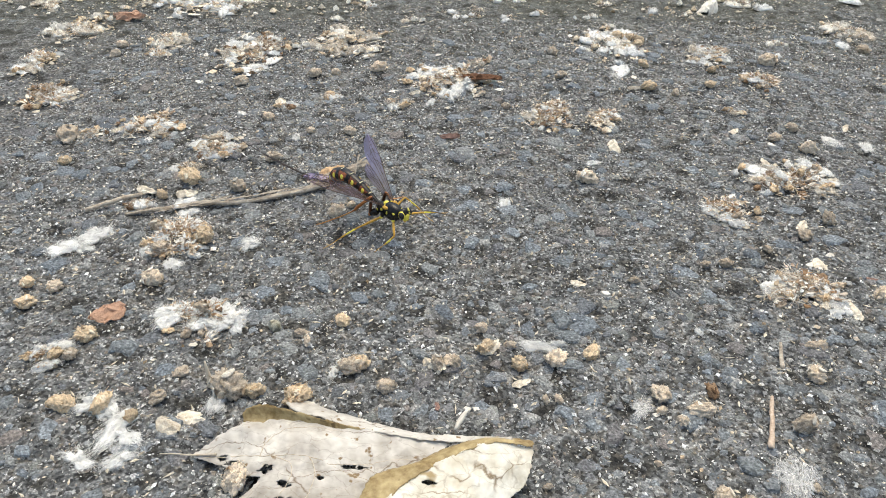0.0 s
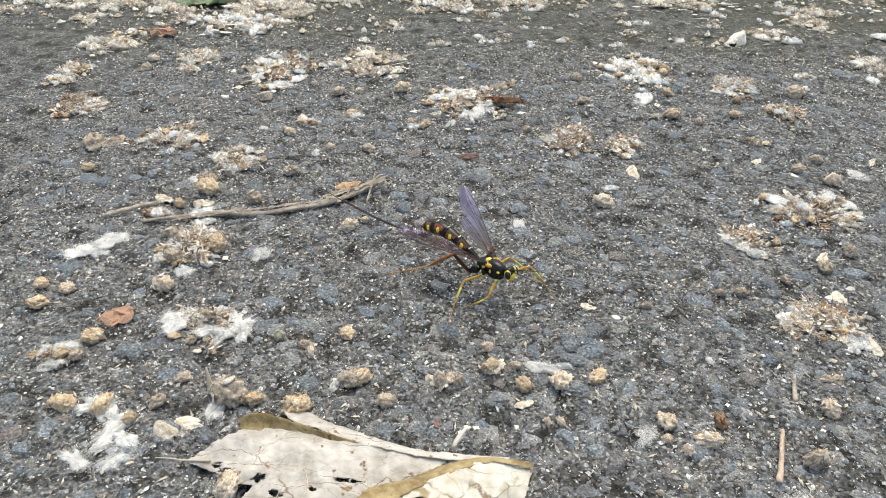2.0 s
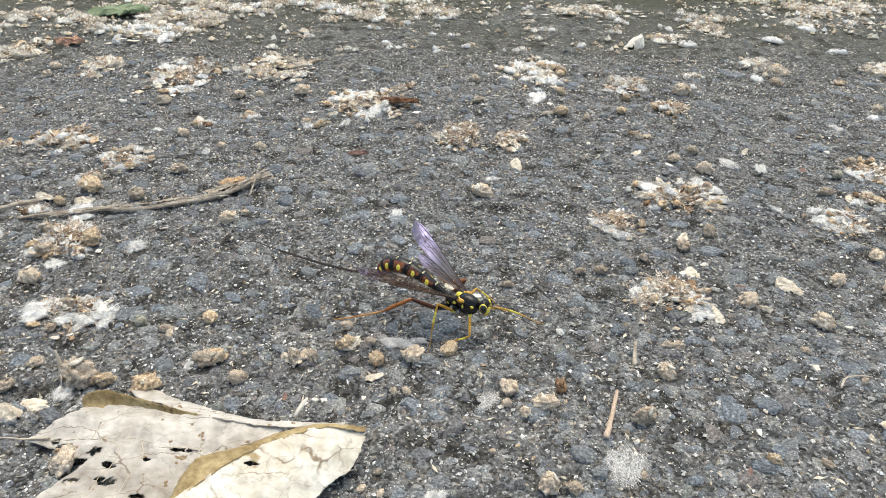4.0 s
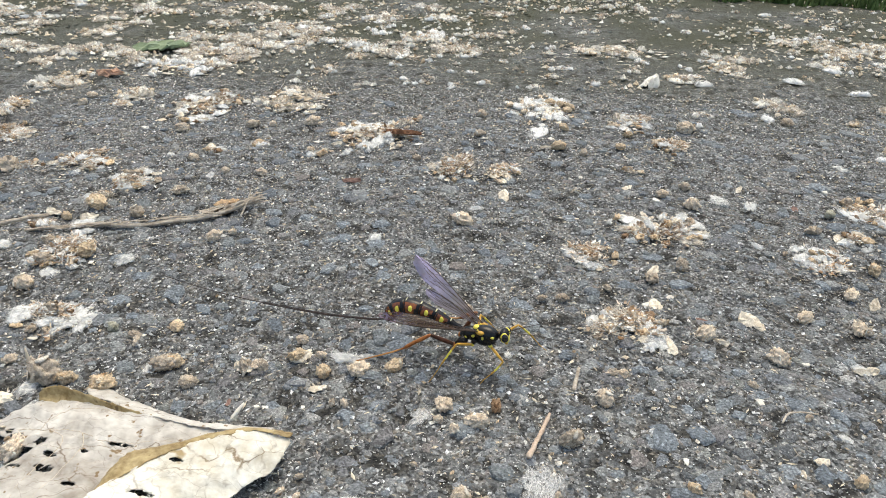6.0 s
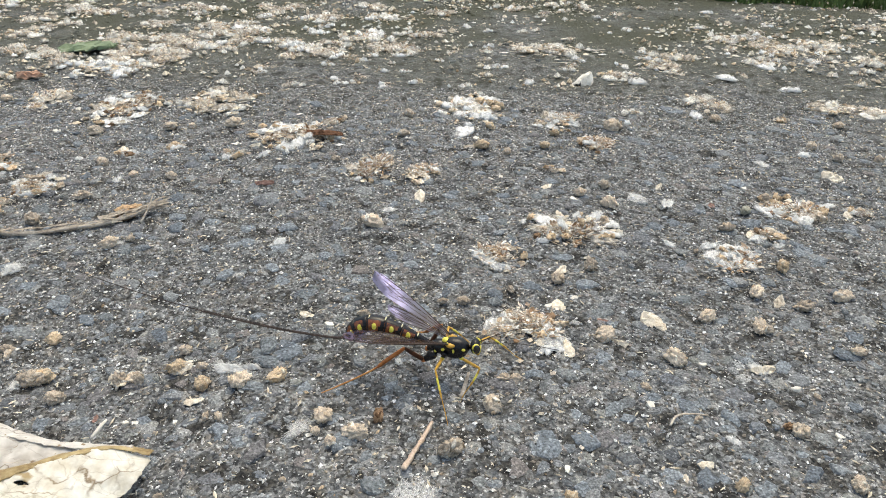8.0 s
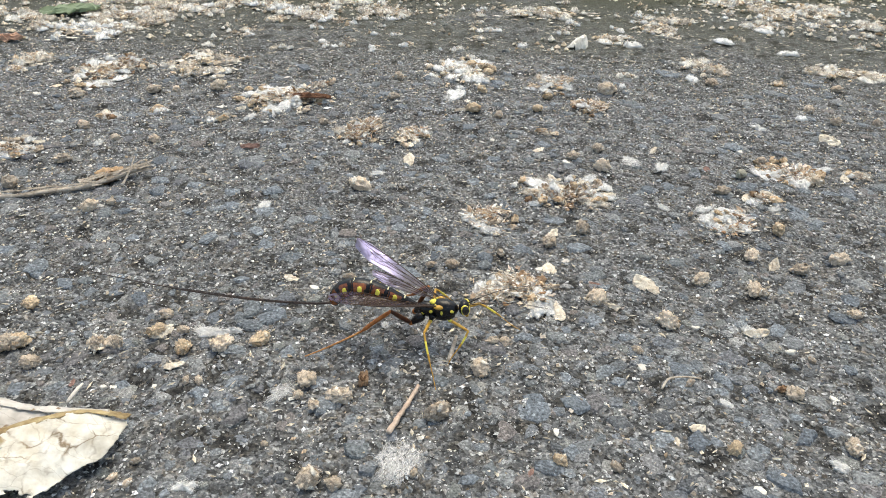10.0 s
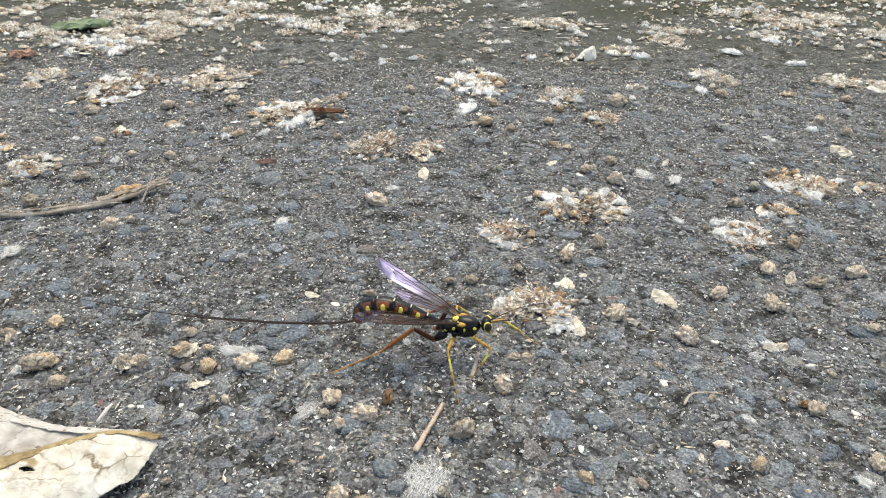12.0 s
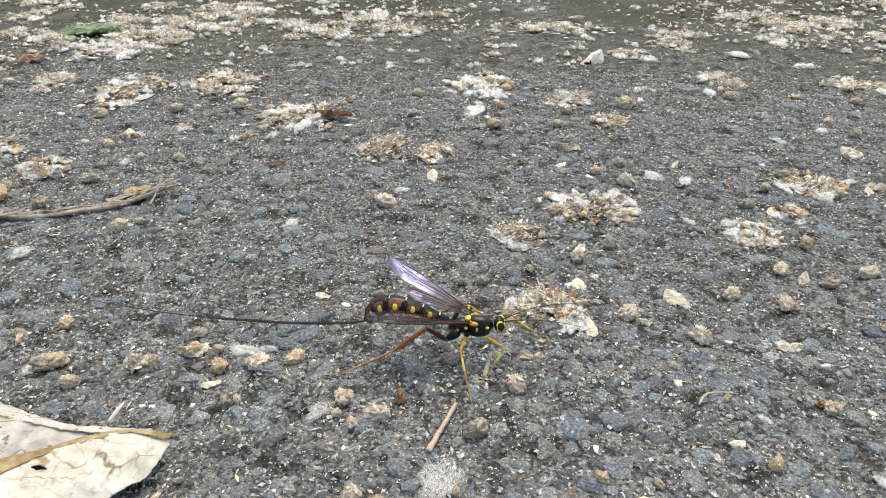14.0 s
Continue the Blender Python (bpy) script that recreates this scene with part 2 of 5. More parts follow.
def airy(m, low, high, least, most, scale=4.0):
    """Opens fibrous gaps in matted down and thins it out towards its rim, so that what lies under it shows through."""
    nt = m.node_tree
    n, ln = nt.nodes, nt.links.new
    out = n["Material Output"]
    solid = out.inputs[0].links[0].from_socket
    co, stretch = n.new("ShaderNodeTexCoord").outputs["Object"], n.new("ShaderNodeMapping")
    stretch.inputs["Scale"].default_value = (1.0, 3.2, 2.0)
    web = n.new("ShaderNodeTexNoise")
    web.inputs["Scale"].default_value, web.inputs["Detail"].default_value, web.inputs["Roughness"].default_value = scale, 8, 0.72
    web.inputs["Distortion"].default_value = 1.6
    ln(co, stretch.inputs[0]), ln(stretch.outputs[0], web.inputs["Vector"])
    cover = n.new("ShaderNodeMapRange")
    cover.inputs[1].default_value, cover.inputs[2].default_value, cover.inputs[3].default_value, cover.inputs[4].default_value = low, high, least, most
    ln(web.outputs[0], cover.inputs[0])
    spread, thin, much = n.new("ShaderNodeVectorMath"), n.new("ShaderNodeMapRange"), n.new("ShaderNodeMath")
    spread.operation, much.operation, much.use_clamp = "LENGTH", "MULTIPLY_ADD", True
    thin.inputs[1].default_value, thin.inputs[2].default_value, thin.inputs[3].default_value, thin.inputs[4].default_value = 0.35, 0.95, 1.0, 0.0
    ln(co, spread.inputs[0]), ln(spread.outputs["Value"], thin.inputs[0])
    ln(cover.outputs[0], much.inputs[0]), ln(thin.outputs[0], much.inputs[1])
    much.inputs[2].default_value = 0.0
    clear, mix = n.new("ShaderNodeBsdfTransparent"), n.new("ShaderNodeMixShader")
    ln(much.outputs[0], mix.inputs[0]), ln(clear.outputs[0], mix.inputs[1]), ln(solid, mix.inputs[2])
    ln(mix.outputs[0], out.inputs[0])
    return m


airy(FLUFF, 0.34, 0.52, 0.35, 2.2, 5.0), airy(DUSTY, 0.35, 0.52, 0.3, 1.9, 5.0), airy(MATTED, 0.36, 0.52, 0.25, 1.7, 5.0), airy(THIN, 0.42, 0.66, 0.05, 0.9, 5.0)


def leaf_cracks(m, scale, tone, few=0.4):
    """Fine dark cracks and side veins over a dry leaf."""
    nt = m.node_tree
    n, ln = nt.nodes, nt.links.new
    p = n["Principled BSDF"]
    old = p.inputs["Base Color"].links[0].from_socket
    co = n.new("ShaderNodeTexCoord").outputs["Object"]
    bend = n.new("ShaderNodeTexNoise")
    bend.inputs["Scale"].default_value, bend.inputs["Detail"].default_value = 140, 4
    push = n.new("ShaderNodeVectorMath")
    push.operation = "MULTIPLY_ADD"
    push.inputs[1].default_value = (0.006, 0.006, 0.006)
    ln(co, bend.inputs["Vector"]), ln(bend.outputs["Color"], push.inputs[0]), ln(co, push.inputs[2])
    mask = n.new("ShaderNodeMapRange")
    mask.inputs[1].default_value, mask.inputs[2].default_value = few, few + 0.16
    ln(bend.outputs[0], mask.inputs[0])
    stretch = n.new("ShaderNodeMapping")
    stretch.inputs["Rotation"].default_value, stretch.inputs["Scale"].default_value = (0, 0, 0.5), (0.4, 1.2, 1)
    ln(push.outputs[0], stretch.inputs[0])
    colour = old
    for size, width, amount, masked in ((scale, 0.017, 1.0, True), (scale * 2.6, 0.022, 0.38, False)):
        web = n.new("ShaderNodeTexVoronoi")
        web.feature = "DISTANCE_TO_EDGE"
        web.inputs["Scale"].default_value = size
        ln(stretch.outputs[0], web.inputs["Vector"])
        line = n.new("ShaderNodeMapRange")
        line.inputs[1].default_value, line.inputs[2].default_value, line.inputs[3].default_value, line.inputs[4].default_value = 0.0, width, amount, 0.0
        ln(web.outputs["Distance"], line.inputs[0])
        much = line.outputs[0]
        if masked:
            both = n.new("ShaderNodeMath")
            both.operation = "MULTIPLY"
            ln(much, both.inputs[0]), ln(mask.outputs[0], both.inputs[1])
            much = both.outputs[0]
        mix = n.new("ShaderNodeMix")
        mix.data_type = "RGBA"
        mix.inputs[7].default_value = (*tone, 1)
        ln(much, mix.inputs[0]), ln(colour, mix.inputs[6])
        colour = mix.outputs[2]
    ln(colour, p.inputs["Base Color"])
    return m


LEAF_PALE = material("leaf_pale", (0.33, 0.29, 0.245), (0.68, 0.65, 0.60), 62, 0.6, 0.8, 0.0010, 0, 5, through_light=0.15, spots=(0.24, 0.165, 0.09), spot_scale=420, spot_size=0.655)
LEAF_CREAM = material("leaf_cream", (0.60, 0.545, 0.44), (0.88, 0.86, 0.79), 85, 0.5, 0.8, 0.0010, 0, 5, through_light=0.18, spots=(0.42, 0.31, 0.16), spot_scale=230, spot_size=0.69)
LEAF_TAN = material("leaf_tan", (0.20, 0.13, 0.05), (0.50, 0.395, 0.21), 150, 0.6, 0.8, 0.0008, 0, 5, through_light=0.12, spots=(0.14, 0.09, 0.04), spot_scale=300, spot_size=0.66)
leaf_cracks(LEAF_PALE, 110, (0.16, 0.11, 0.07)), leaf_cracks(LEAF_CREAM, 90, (0.20, 0.13, 0.06), .42)
LEAF_VEIN = material("leaf_vein", (0.40, 0.33, 0.24), (0.62, 0.55, 0.45), 300, 0.7, 0.3, 0.0002, 0)
LEAF_RUST = material("leaf_rust", (0.34, 0.19, 0.12), (0.60, 0.39, 0.28), 250, 0.8, 0.5, 0.0004, 0.1)
LEAF_GREEN = material("leaf_green", (0.12, 0.16, 0.08), (0.27, 0.33, 0.20), 120, 0.6, 0.3, 0.0004, 0)
TWIG = material("twig", (0.25, 0.20, 0.15), (0.60, 0.53, 0.44), 260, 0.85, 0.7, 0.0005, 0.1, 6)
BARK = material("bark", (0.10, 0.04, 0.02), (0.26, 0.13, 0.07), 220, 0.85, 0.7, 0.0006, 0.1, 6)
STICK = material("stick", (0.34, 0.245, 0.18), (0.62, 0.50, 0.40), 260, 0.85, 0.6, 0.0004, 0, 6)
GRASS = material("grass", (0.045, 0.075, 0.02), (0.12, 0.17, 0.055), 60, 0.8, 0, 0, 0.4, 4, island=True)

BLACK = material("black_shell", (0.004, 0.004, 0.005), (0.013, 0.012, 0.012), 900, 0.24, 0.3, 0.0001, 0, spec=0.3)
BROWN = material("brown_shell", (0.028, 0.009, 0.005), (0.27, 0.078, 0.02), 330, 0.2, 0.1, 0.0001, 0, spec=0.6)
YELLOW = material("yellow_shell", (0.60, 0.50, 0.06), (0.82, 0.72, 0.12), 700, 0.4, 0.1, 0.0001, 0)
CREAM = material("cream_ring", (0.55, 0.50, 0.30), (0.75, 0.70, 0.48), 700, 0.4, 0.1, 0.0001, 0)
ORANGE = material("orange_leg", (0.22, 0.07, 0.018), (0.42, 0.16, 0.045), 500, 0.4, 0.1, 0.0001, 0)
TARSUS = material("hind_foot", (0.36, 0.15, 0.04), (0.56, 0.28, 0.09), 500, 0.4, 0.1, 0.0001, 0)
HIND = material("hind_thigh", (0.02, 0.009, 0.006), (0.10, 0.034, 0.014), 380, 0.3, 0.1, 0.0001, 0)
AMBER = material("amber_leg", (0.38, 0.20, 0.03), (0.57, 0.34, 0.06), 500, 0.4, 0.1, 0.0001, 0)
EYE = material("eye", (0.008, 0.007, 0.006), (0.02, 0.017, 0.014), 900, 0.15, 0, 0, 0, spec=0.6)
THREAD = material("thread", (0.010, 0.007, 0.006), (0.05, 0.03, 0.022), 600, 0.4, 0.1, 0.0001, 0)
VEIN = material("wing_vein", (0.03, 0.018, 0.014), (0.08, 0.05, 0.035), 600, 0.5, 0, 0, 0)


def wing_material(name, start, end, tone_share, tone):
    """Clear membrane, smoky amber, its violet interference sheen put in as gloss tint and translucent tone."""
    m = bpy.data.materials.new(name)
    m.use_nodes = True
    nt = m.node_tree
    n, ln = nt.nodes, nt.links.new
    n.remove(n["Principled BSDF"])
    co = n.new("ShaderNodeTexCoord").outputs["Object"]
    noise_a = n.new("ShaderNodeTexNoise")
    noise_a.inputs["Scale"].default_value, noise_a.inputs["Detail"].default_value = 520, 4
    ln(co, noise_a.inputs["Vector"])
    film = n.new("ShaderNodeValToRGB")
    film.color_ramp.elements[0].position, film.color_ramp.elements[1].position = 0.35, 0.68
    film.color_ramp.elements[0].color, film.color_ramp.elements[1].color = (0.17, 0.165, 0.42, 1), (0.46, 0.45, 0.74, 1)
    ln(noise_a.outputs[0], film.inputs[0])
    clear, gloss, body = n.new("ShaderNodeBsdfTransparent"), n.new("ShaderNodeBsdfGlossy"), n.new("ShaderNodeBsdfTranslucent")
    clear.inputs[0].default_value, body.inputs[0].default_value = (0.90, 0.83, 0.74, 1), (*tone, 1)
    gloss.inputs["Roughness"].default_value = 0.3
    ln(film.outputs[0], gloss.inputs[0])
    bn = n.new("ShaderNodeBump")
    bn.inputs["Strength"].default_value, bn.inputs["Distance"].default_value = 0.5, 0.0003
    ln(noise_a.outputs[0], bn.inputs["Height"]), ln(bn.outputs[0], gloss.inputs["Normal"])
    one, two = n.new("ShaderNodeMixShader"), n.new("ShaderNodeMixShader")
    one.inputs[0].default_value = tone_share
    ln(clear.outputs[0], one.inputs[1]), ln(body.outputs[0], one.inputs[2])
    far = n.new("ShaderNodeVectorMath")
    far.operation = "LENGTH"
    ln(co, far.inputs[0])
    outer = n.new("ShaderNodeMapRange")
    outer.inputs[1].default_value, outer.inputs[2].default_value, outer.inputs[3].default_value, outer.inputs[4].default_value = start, end, 0.08, 1.0
    ln(far.outputs["Value"], outer.inputs[0])
    patchy = n.new("ShaderNodeMapRange")
    patchy.inputs[1].default_value, patchy.inputs[2].default_value, patchy.inputs[3].default_value, patchy.inputs[4].default_value = 0.36, 0.66, 0.12, 0.46
    ln(noise_a.outputs[0], patchy.inputs[0])
    more = n.new("ShaderNodeMath")
    more.operation = "MULTIPLY"
    ln(outer.outputs[0], more.inputs[0]), ln(patchy.outputs[0], more.inputs[1]), ln(more.outputs[0], two.inputs[0])
    ln(one.outputs[0], two.inputs[1]), ln(gloss.outputs[0], two.inputs[2])
    ln(two.outputs[0], n["Material Output"].inputs[0])
    return m


# left wing's lilac tone paints the sheen in; the right wing stays amber
WING_SHEEN = wing_material("wing_membrane_sheen", 0.008, 0.019, 0.34, (0.72, 0.69, 0.90))
WING_SMOKY = wing_material("wing_membrane_smoky", 0.019, 0.031, 0.45, (0.33, 0.2, 0.11))

# ---- helpers ----
MM = 0.001
rng = np.random.default_rng(7)
dice = random.Random(11)


def lattice(ix, iy, seed):
    h = (ix.astype(np.int64) * 374761393 + iy.astype(np.int64) * 668265263 + seed * 974711) & 0xFFFFFFFF
    h = ((h ^ (h >> 13)) * 1274126177) & 0xFFFFFFFF
    return ((h ^ (h >> 16)) & 0xFFFF) / 65535.0


def waves(x, y, size, seed):
    """Smooth value noise, 0 to 1, with cells of that size."""
    x, y = np.asarray(x, float) / size, np.asarray(y, float) / size
    ix, iy = np.floor(x), np.floor(y)
    fx, fy = x - ix, y - iy
    fx, fy = fx * fx * (3 - 2 * fx), fy * fy * (3 - 2 * fy)
    ix, iy = ix.astype(np.int64), iy.astype(np.int64)
    top = lattice(ix, iy, seed) * (1 - fx) + lattice(ix + 1, iy, seed) * fx
    low = lattice(ix, iy + 1, seed) * (1 - fx) + lattice(ix + 1, iy + 1, seed) * fx
    return top * (1 - fy) + low * fy


def height(x, y):
    """The asphalt's relief, in metres."""
    near = np.clip(1.5 - np.hypot(np.asarray(x, float) - 0.05, np.asarray(y, float) - 0.25), 0, 1)
    return near * (0.0016 * (waves(x, y, 0.05, 1) - 0.5) + 0.0014 * (waves(x, y, 0.011, 2) - 0.5) + 0.0011 * (waves(x, y, 0.0045, 3) - 0.5) + 0.0009 * (waves(x, y, 0.0024, 4) - 0.5))


def rest(x, y):
    return float(height(x, y))


def mesh_of(name, verts, faces, mat, smooth=False):
    me = bpy.data.meshes.new(name)
    me.from_pydata([tuple(v) for v in verts], [], [tuple(f) for f in faces])
    me.update()
    if smooth:
        me.shade_smooth()
    for one in mat if isinstance(mat, (list, tuple)) else (mat,):
        me.materials.append(one)
    return me


def bm_mesh(name, bm, mat, smooth=True):
    me = bpy.data.meshes.new(name)
    bm.to_mesh(me)
    bm.free()
    if smooth:
        me.shade_smooth()
    for one in mat if isinstance(mat, (list, tuple)) else (mat,):
        me.materials.append(one)
    return me


def part(name, data, parent, label="", m=None):
    ob = new(name, data)
    ob.parent = parent
    if m is not None:
        ob.matrix_basis = m
    return tagged(ob, label)


def spline(points, n):
    """n points of a smooth line through the given ones."""
    p = [Vector(q) for q in points]
    p = [2 * p[0] - p[1]] + p + [2 * p[-1] - p[-2]]
    out = []
    for i in range(n):
        s = i / (n - 1) * (len(p) - 3)
        k = min(int(s), len(p) - 4)
        t = s - k
        a, b, c, d = p[k:k + 4]
        out.append(0.5 * (2 * b + (c - a) * t + (2 * a - 5 * b + 4 * c - d) * t * t + (3 * b - a - 3 * c + d) * t ** 3))
    return out


def tube_data(points, radii, sides=8, flat=1.0, rough=0.0, seed=0):
    """Verts and faces of a closed tube along points; flat squeezes it upright."""
    verts, faces, r = [], [], random.Random(seed)
    n = len(points)
    for i, p in enumerate(points):
        d = (points[min(i + 1, n - 1)] - points[max(i - 1, 0)]).normalized()
        side = d.cross(Vector((0, 0, 1)))
        side = side.normalized() if side.length > 1e-4 else Vector((0, 1, 0))
        up = side.cross(d)
        for k in range(sides):
            a = 2 * math.pi * k / sides
            q = radii[i] * (1 + rough * r.uniform(-1, 1))
            verts.append(p + side * math.cos(a) * q + up * math.sin(a) * q * flat)
        if i:
            b = (i - 1) * sides
            faces += [(b + k, b + (k + 1) % sides, b + sides + (k + 1) % sides, b + sides + k) for k in range(sides)]
    faces += [tuple(range(sides))[::-1], tuple(range((n - 1) * sides, n * sides))]
    return verts, faces


def tube(name, points, radii, mat, sides=8, flat=1.0, rough=0.0, seed=0):
    return mesh_of(name, *tube_data(points, radii, sides, flat, rough, seed), mat, True)


# ---- the asphalt: one sheet to the horizon ----
def lines(lo, hi, step, far):
    inner = np.arange(lo, hi + step / 2, step)
    grow = step * 1.45 ** np.arange(1, 60)
    out = np.cumsum(grow)
    out = out[out < far]
    return np.concatenate([(lo - out)[::-1], inner, hi + out])


def asphalt_sheet():
    xs, ys = lines(-0.17, 0.27, 0.0014, 60), lines(0.06, 0.42, 0.0014, 60)
    gx, gy = np.meshgrid(xs, ys)
    v = np.stack([gx, gy, height(gx, gy)], -1).reshape(-1, 3)
    nx, ny = len(xs), len(ys)
    i = (np.arange(ny - 1)[:, None] * nx + np.arange(nx - 1)[None]).ravel()
    f = np.stack([i, i + 1, i + 1 + nx, i + nx], 1)
    me = mesh_of("ground", v.tolist(), f.tolist(), ASPHALT, True)
    return tagged(new("ground", me), "dark grey worn asphalt strewn with seed debris", "asphalt", kind="structure")


ground = asphalt_sheet()

# ---- loose debris: shared shapes, one unit in radius ----
def strand(verts, faces, a, b, c, r):
    """A thin tapered fibre from a over b to the point c."""
    base = len(verts)
    for p, q, k in ((a, b, 1.0), (b, c, .75)):
        d = (q - p).normalized()
        side = d.cross(Vector((.3, .2, .93))).normalized()
        up = side.cross(d)
        for n in range(3):
            w = 2.0944 * n
            verts.append(p + (side * math.cos(w) + up * math.sin(w)) * r * k)
    verts.append(c)
    for n in range(3):
        m = (n + 1) % 3
        faces += [(base + n, base + m, base + 3 + m, base + 3 + n), (base + 3 + n, base + 3 + m, base + 6)]
    faces.append((base + 2, base + 1, base))


def scale_leaf(verts, faces, at, along, out, length, width, seed, bend=.35):
    """A small curled bract of real thickness, bent outward at its tip."""
    side = along.cross(out).normalized()
    base, n = len(verts), 4
    for layer in (0, 1):
        for i in range(n):
            u = i / (n - 1)
            w = width * (.45 + 1.5 * u - 1.75 * u * u) * (1 + .3 * noise.noise(Vector((u * 4, seed, 2))))
            mid = at + along * length * u + out * length * (.1 + bend * u * u)
            for v in (-1, 0, 1):
                verts.append(mid + side * w * v + out * (-.3 * w * abs(v) - .04 * layer + .06 * noise.noise(Vector((u * 5, v * 2, seed)))))
    k = n * 3
    for i in range(n - 1):
        for j in range(2):
            q = base + i * 3 + j
            faces += [(q, q + 3, q + 4, q + 1), (k + q, k + q + 1, k + q + 4, k + q + 3)]
    rim = [0, 1, 2] + [i * 3 + 2 for i in range(1, n)] + [(n - 1) * 3 + 1, (n - 1) * 3] + [i * 3 for i in range(n - 2, 0, -1)]
    faces += [(base + p, base + q, base + q + k, base + p + k) for p, q in zip(rim, rim[1:] + rim[:1])]


def lump(name, mat, seed, flat=0.75, rough=0.4, scales=9, fuzz=120, fine=3, bend=.1):
    """A crumbling seed capsule: a pitted core, loose bracts round it and a frayed coat of fibres."""
    bm = bmesh.new()
    bmesh.ops.create_icosphere(bm, subdivisions=fine, radius=1)
    off, r = Vector((seed * 7.3, seed * 3.1, seed)), random.Random(seed)
    long = r.uniform(1.0, 1.35)

    def skin(d):
        q = 0.82 + rough * noise.noise(d * 1.6 + off) + 0.25 * noise.noise(d * 3.4 + off) - 0.3 * max(0, noise.noise(d * 4.5 - off)) + 0.16 * noise.noise(d * 8 + off) + 0.1 * noise.noise(d * 15 + off)
        return Vector((d.x * q * long, d.y * q / long, d.z * q * flat))
    verts = [skin(v.co.normalized()) for v in bm.verts]
    faces = [tuple(v.index for v in f.verts) for f in bm.faces]
    bm.free()

    def anywhere(low=-.3):
        while True:
            d = Vector((r.gauss(0, 1), r.gauss(0, 1), r.gauss(.2, .9))).normalized()
            if d.z > low:
                return d
    for k in range(scales):
        d = anywhere(-.5)
        along = d.cross(Vector((r.gauss(0, 1), r.gauss(0, 1), r.gauss(0, 1)))).normalized()
        scale_leaf(verts, faces, skin(d) * .95 - along * .25, along, d, r.uniform(.4, .75), r.uniform(.17, .32), seed + k * 1.7, bend)
    for _ in range(fuzz):
        d = anywhere()
        p = skin(d) * .97
        way = (d * r.uniform(.1, .8) + Vector((r.gauss(0, .7), r.gauss(0, .7), r.gauss(0, .4)))).normalized()
        reach = r.uniform(.1, .3)
        droop = Vector((r.gauss(0, .12), r.gauss(0, .12), r.gauss(-.05, .08)))
        strand(verts, faces, p, p + way * reach * .5, p + way * reach + droop, r.uniform(.016, .036))
    return mesh_of(name, verts, faces, mat, True)


def shell(name, mat, seed, curl=0.9, narrow=0.6, crisp=1.0, nu=10, nv=8):
    """A dry bract or half pod: a creased, ragged scrap of real thickness."""
    r = random.Random(seed)
    verts, faces = [], []
    fold, skew = r.uniform(.5, 1.1), r.uniform(-.3, .3)
    for side in (0, 1):
        for i in range(nu):
            u = i / (nu - 1) * 2 - 1
            w = narrow * math.sqrt(max(0.05, 1 - abs(u) ** 2.2)) * (1 + crisp * .35 * noise.noise(Vector((u * 3, seed, 1))))
            for j in range(nv):
                v = j / (nv - 1) * 2 - 1
                p = Vector((u * 2.2, v * 2.2, seed))
                z = curl * (0.42 - fold * abs(v + skew * u) * w - 0.2 * u * u) + crisp * (0.16 * noise.noise(p) + 0.1 * noise.noise(p * 2.6))
                verts.append((u + crisp * .12 * noise.noise(p * 1.7), v * w + crisp * .12 * noise.noise(p * 1.9 + Vector((9, 0, 0))), z - 0.07 * side))
    k = nu * nv
    for i in range(nu - 1):
        for j in range(nv - 1):
            a = i * nv + j
            faces += [(a, a + nv, a + nv + 1, a + 1), (k + a, k + a + 1, k + a + nv + 1, k + a + nv)]
    rim = [j for j in range(nv)] + [i * nv + nv - 1 for i in range(1, nu)] + [(nu - 1) * nv + j for j in range(nv - 2, -1, -1)] + [i * nv for i in range(nu - 2, 0, -1)]
    faces += [(a, b, b + k, a + k) for a, b in zip(rim, rim[1:] + rim[:1])]
    return mesh_of(name, verts, faces, mat, False)


def chip(name, mat, seed, thick=0.22):
    """A flat broken flake with an angular outline."""
    r = random.Random(seed)
    n = r.randint(5, 8)
    bm = bmesh.new()
    ring = []
    for k in range(n):
        a = 2 * math.pi * (k + r.uniform(-.3, .3)) / n
        q = r.uniform(0.6, 1.05)
        ring.append((math.cos(a) * q, math.sin(a) * q * 0.75))
    tilt = r.uniform(-.25, .25)
    top = [bm.verts.new((x * .9, y * .9, thick + x * tilt)) for x, y in ring]
    mid = [bm.verts.new((x, y, thick * .4 + x * tilt)) for x, y in ring]
    low = [bm.verts.new((x, y, -thick * .6)) for x, y in ring]
    bm.faces.new(top)
    for a, b in ((mid, top), (low, mid)):
        for k in range(n):
            bm.faces.new((a[k], a[(k + 1) % n], b[(k + 1) % n], b[k]))
    return bm_mesh(name, bm, mat, False)


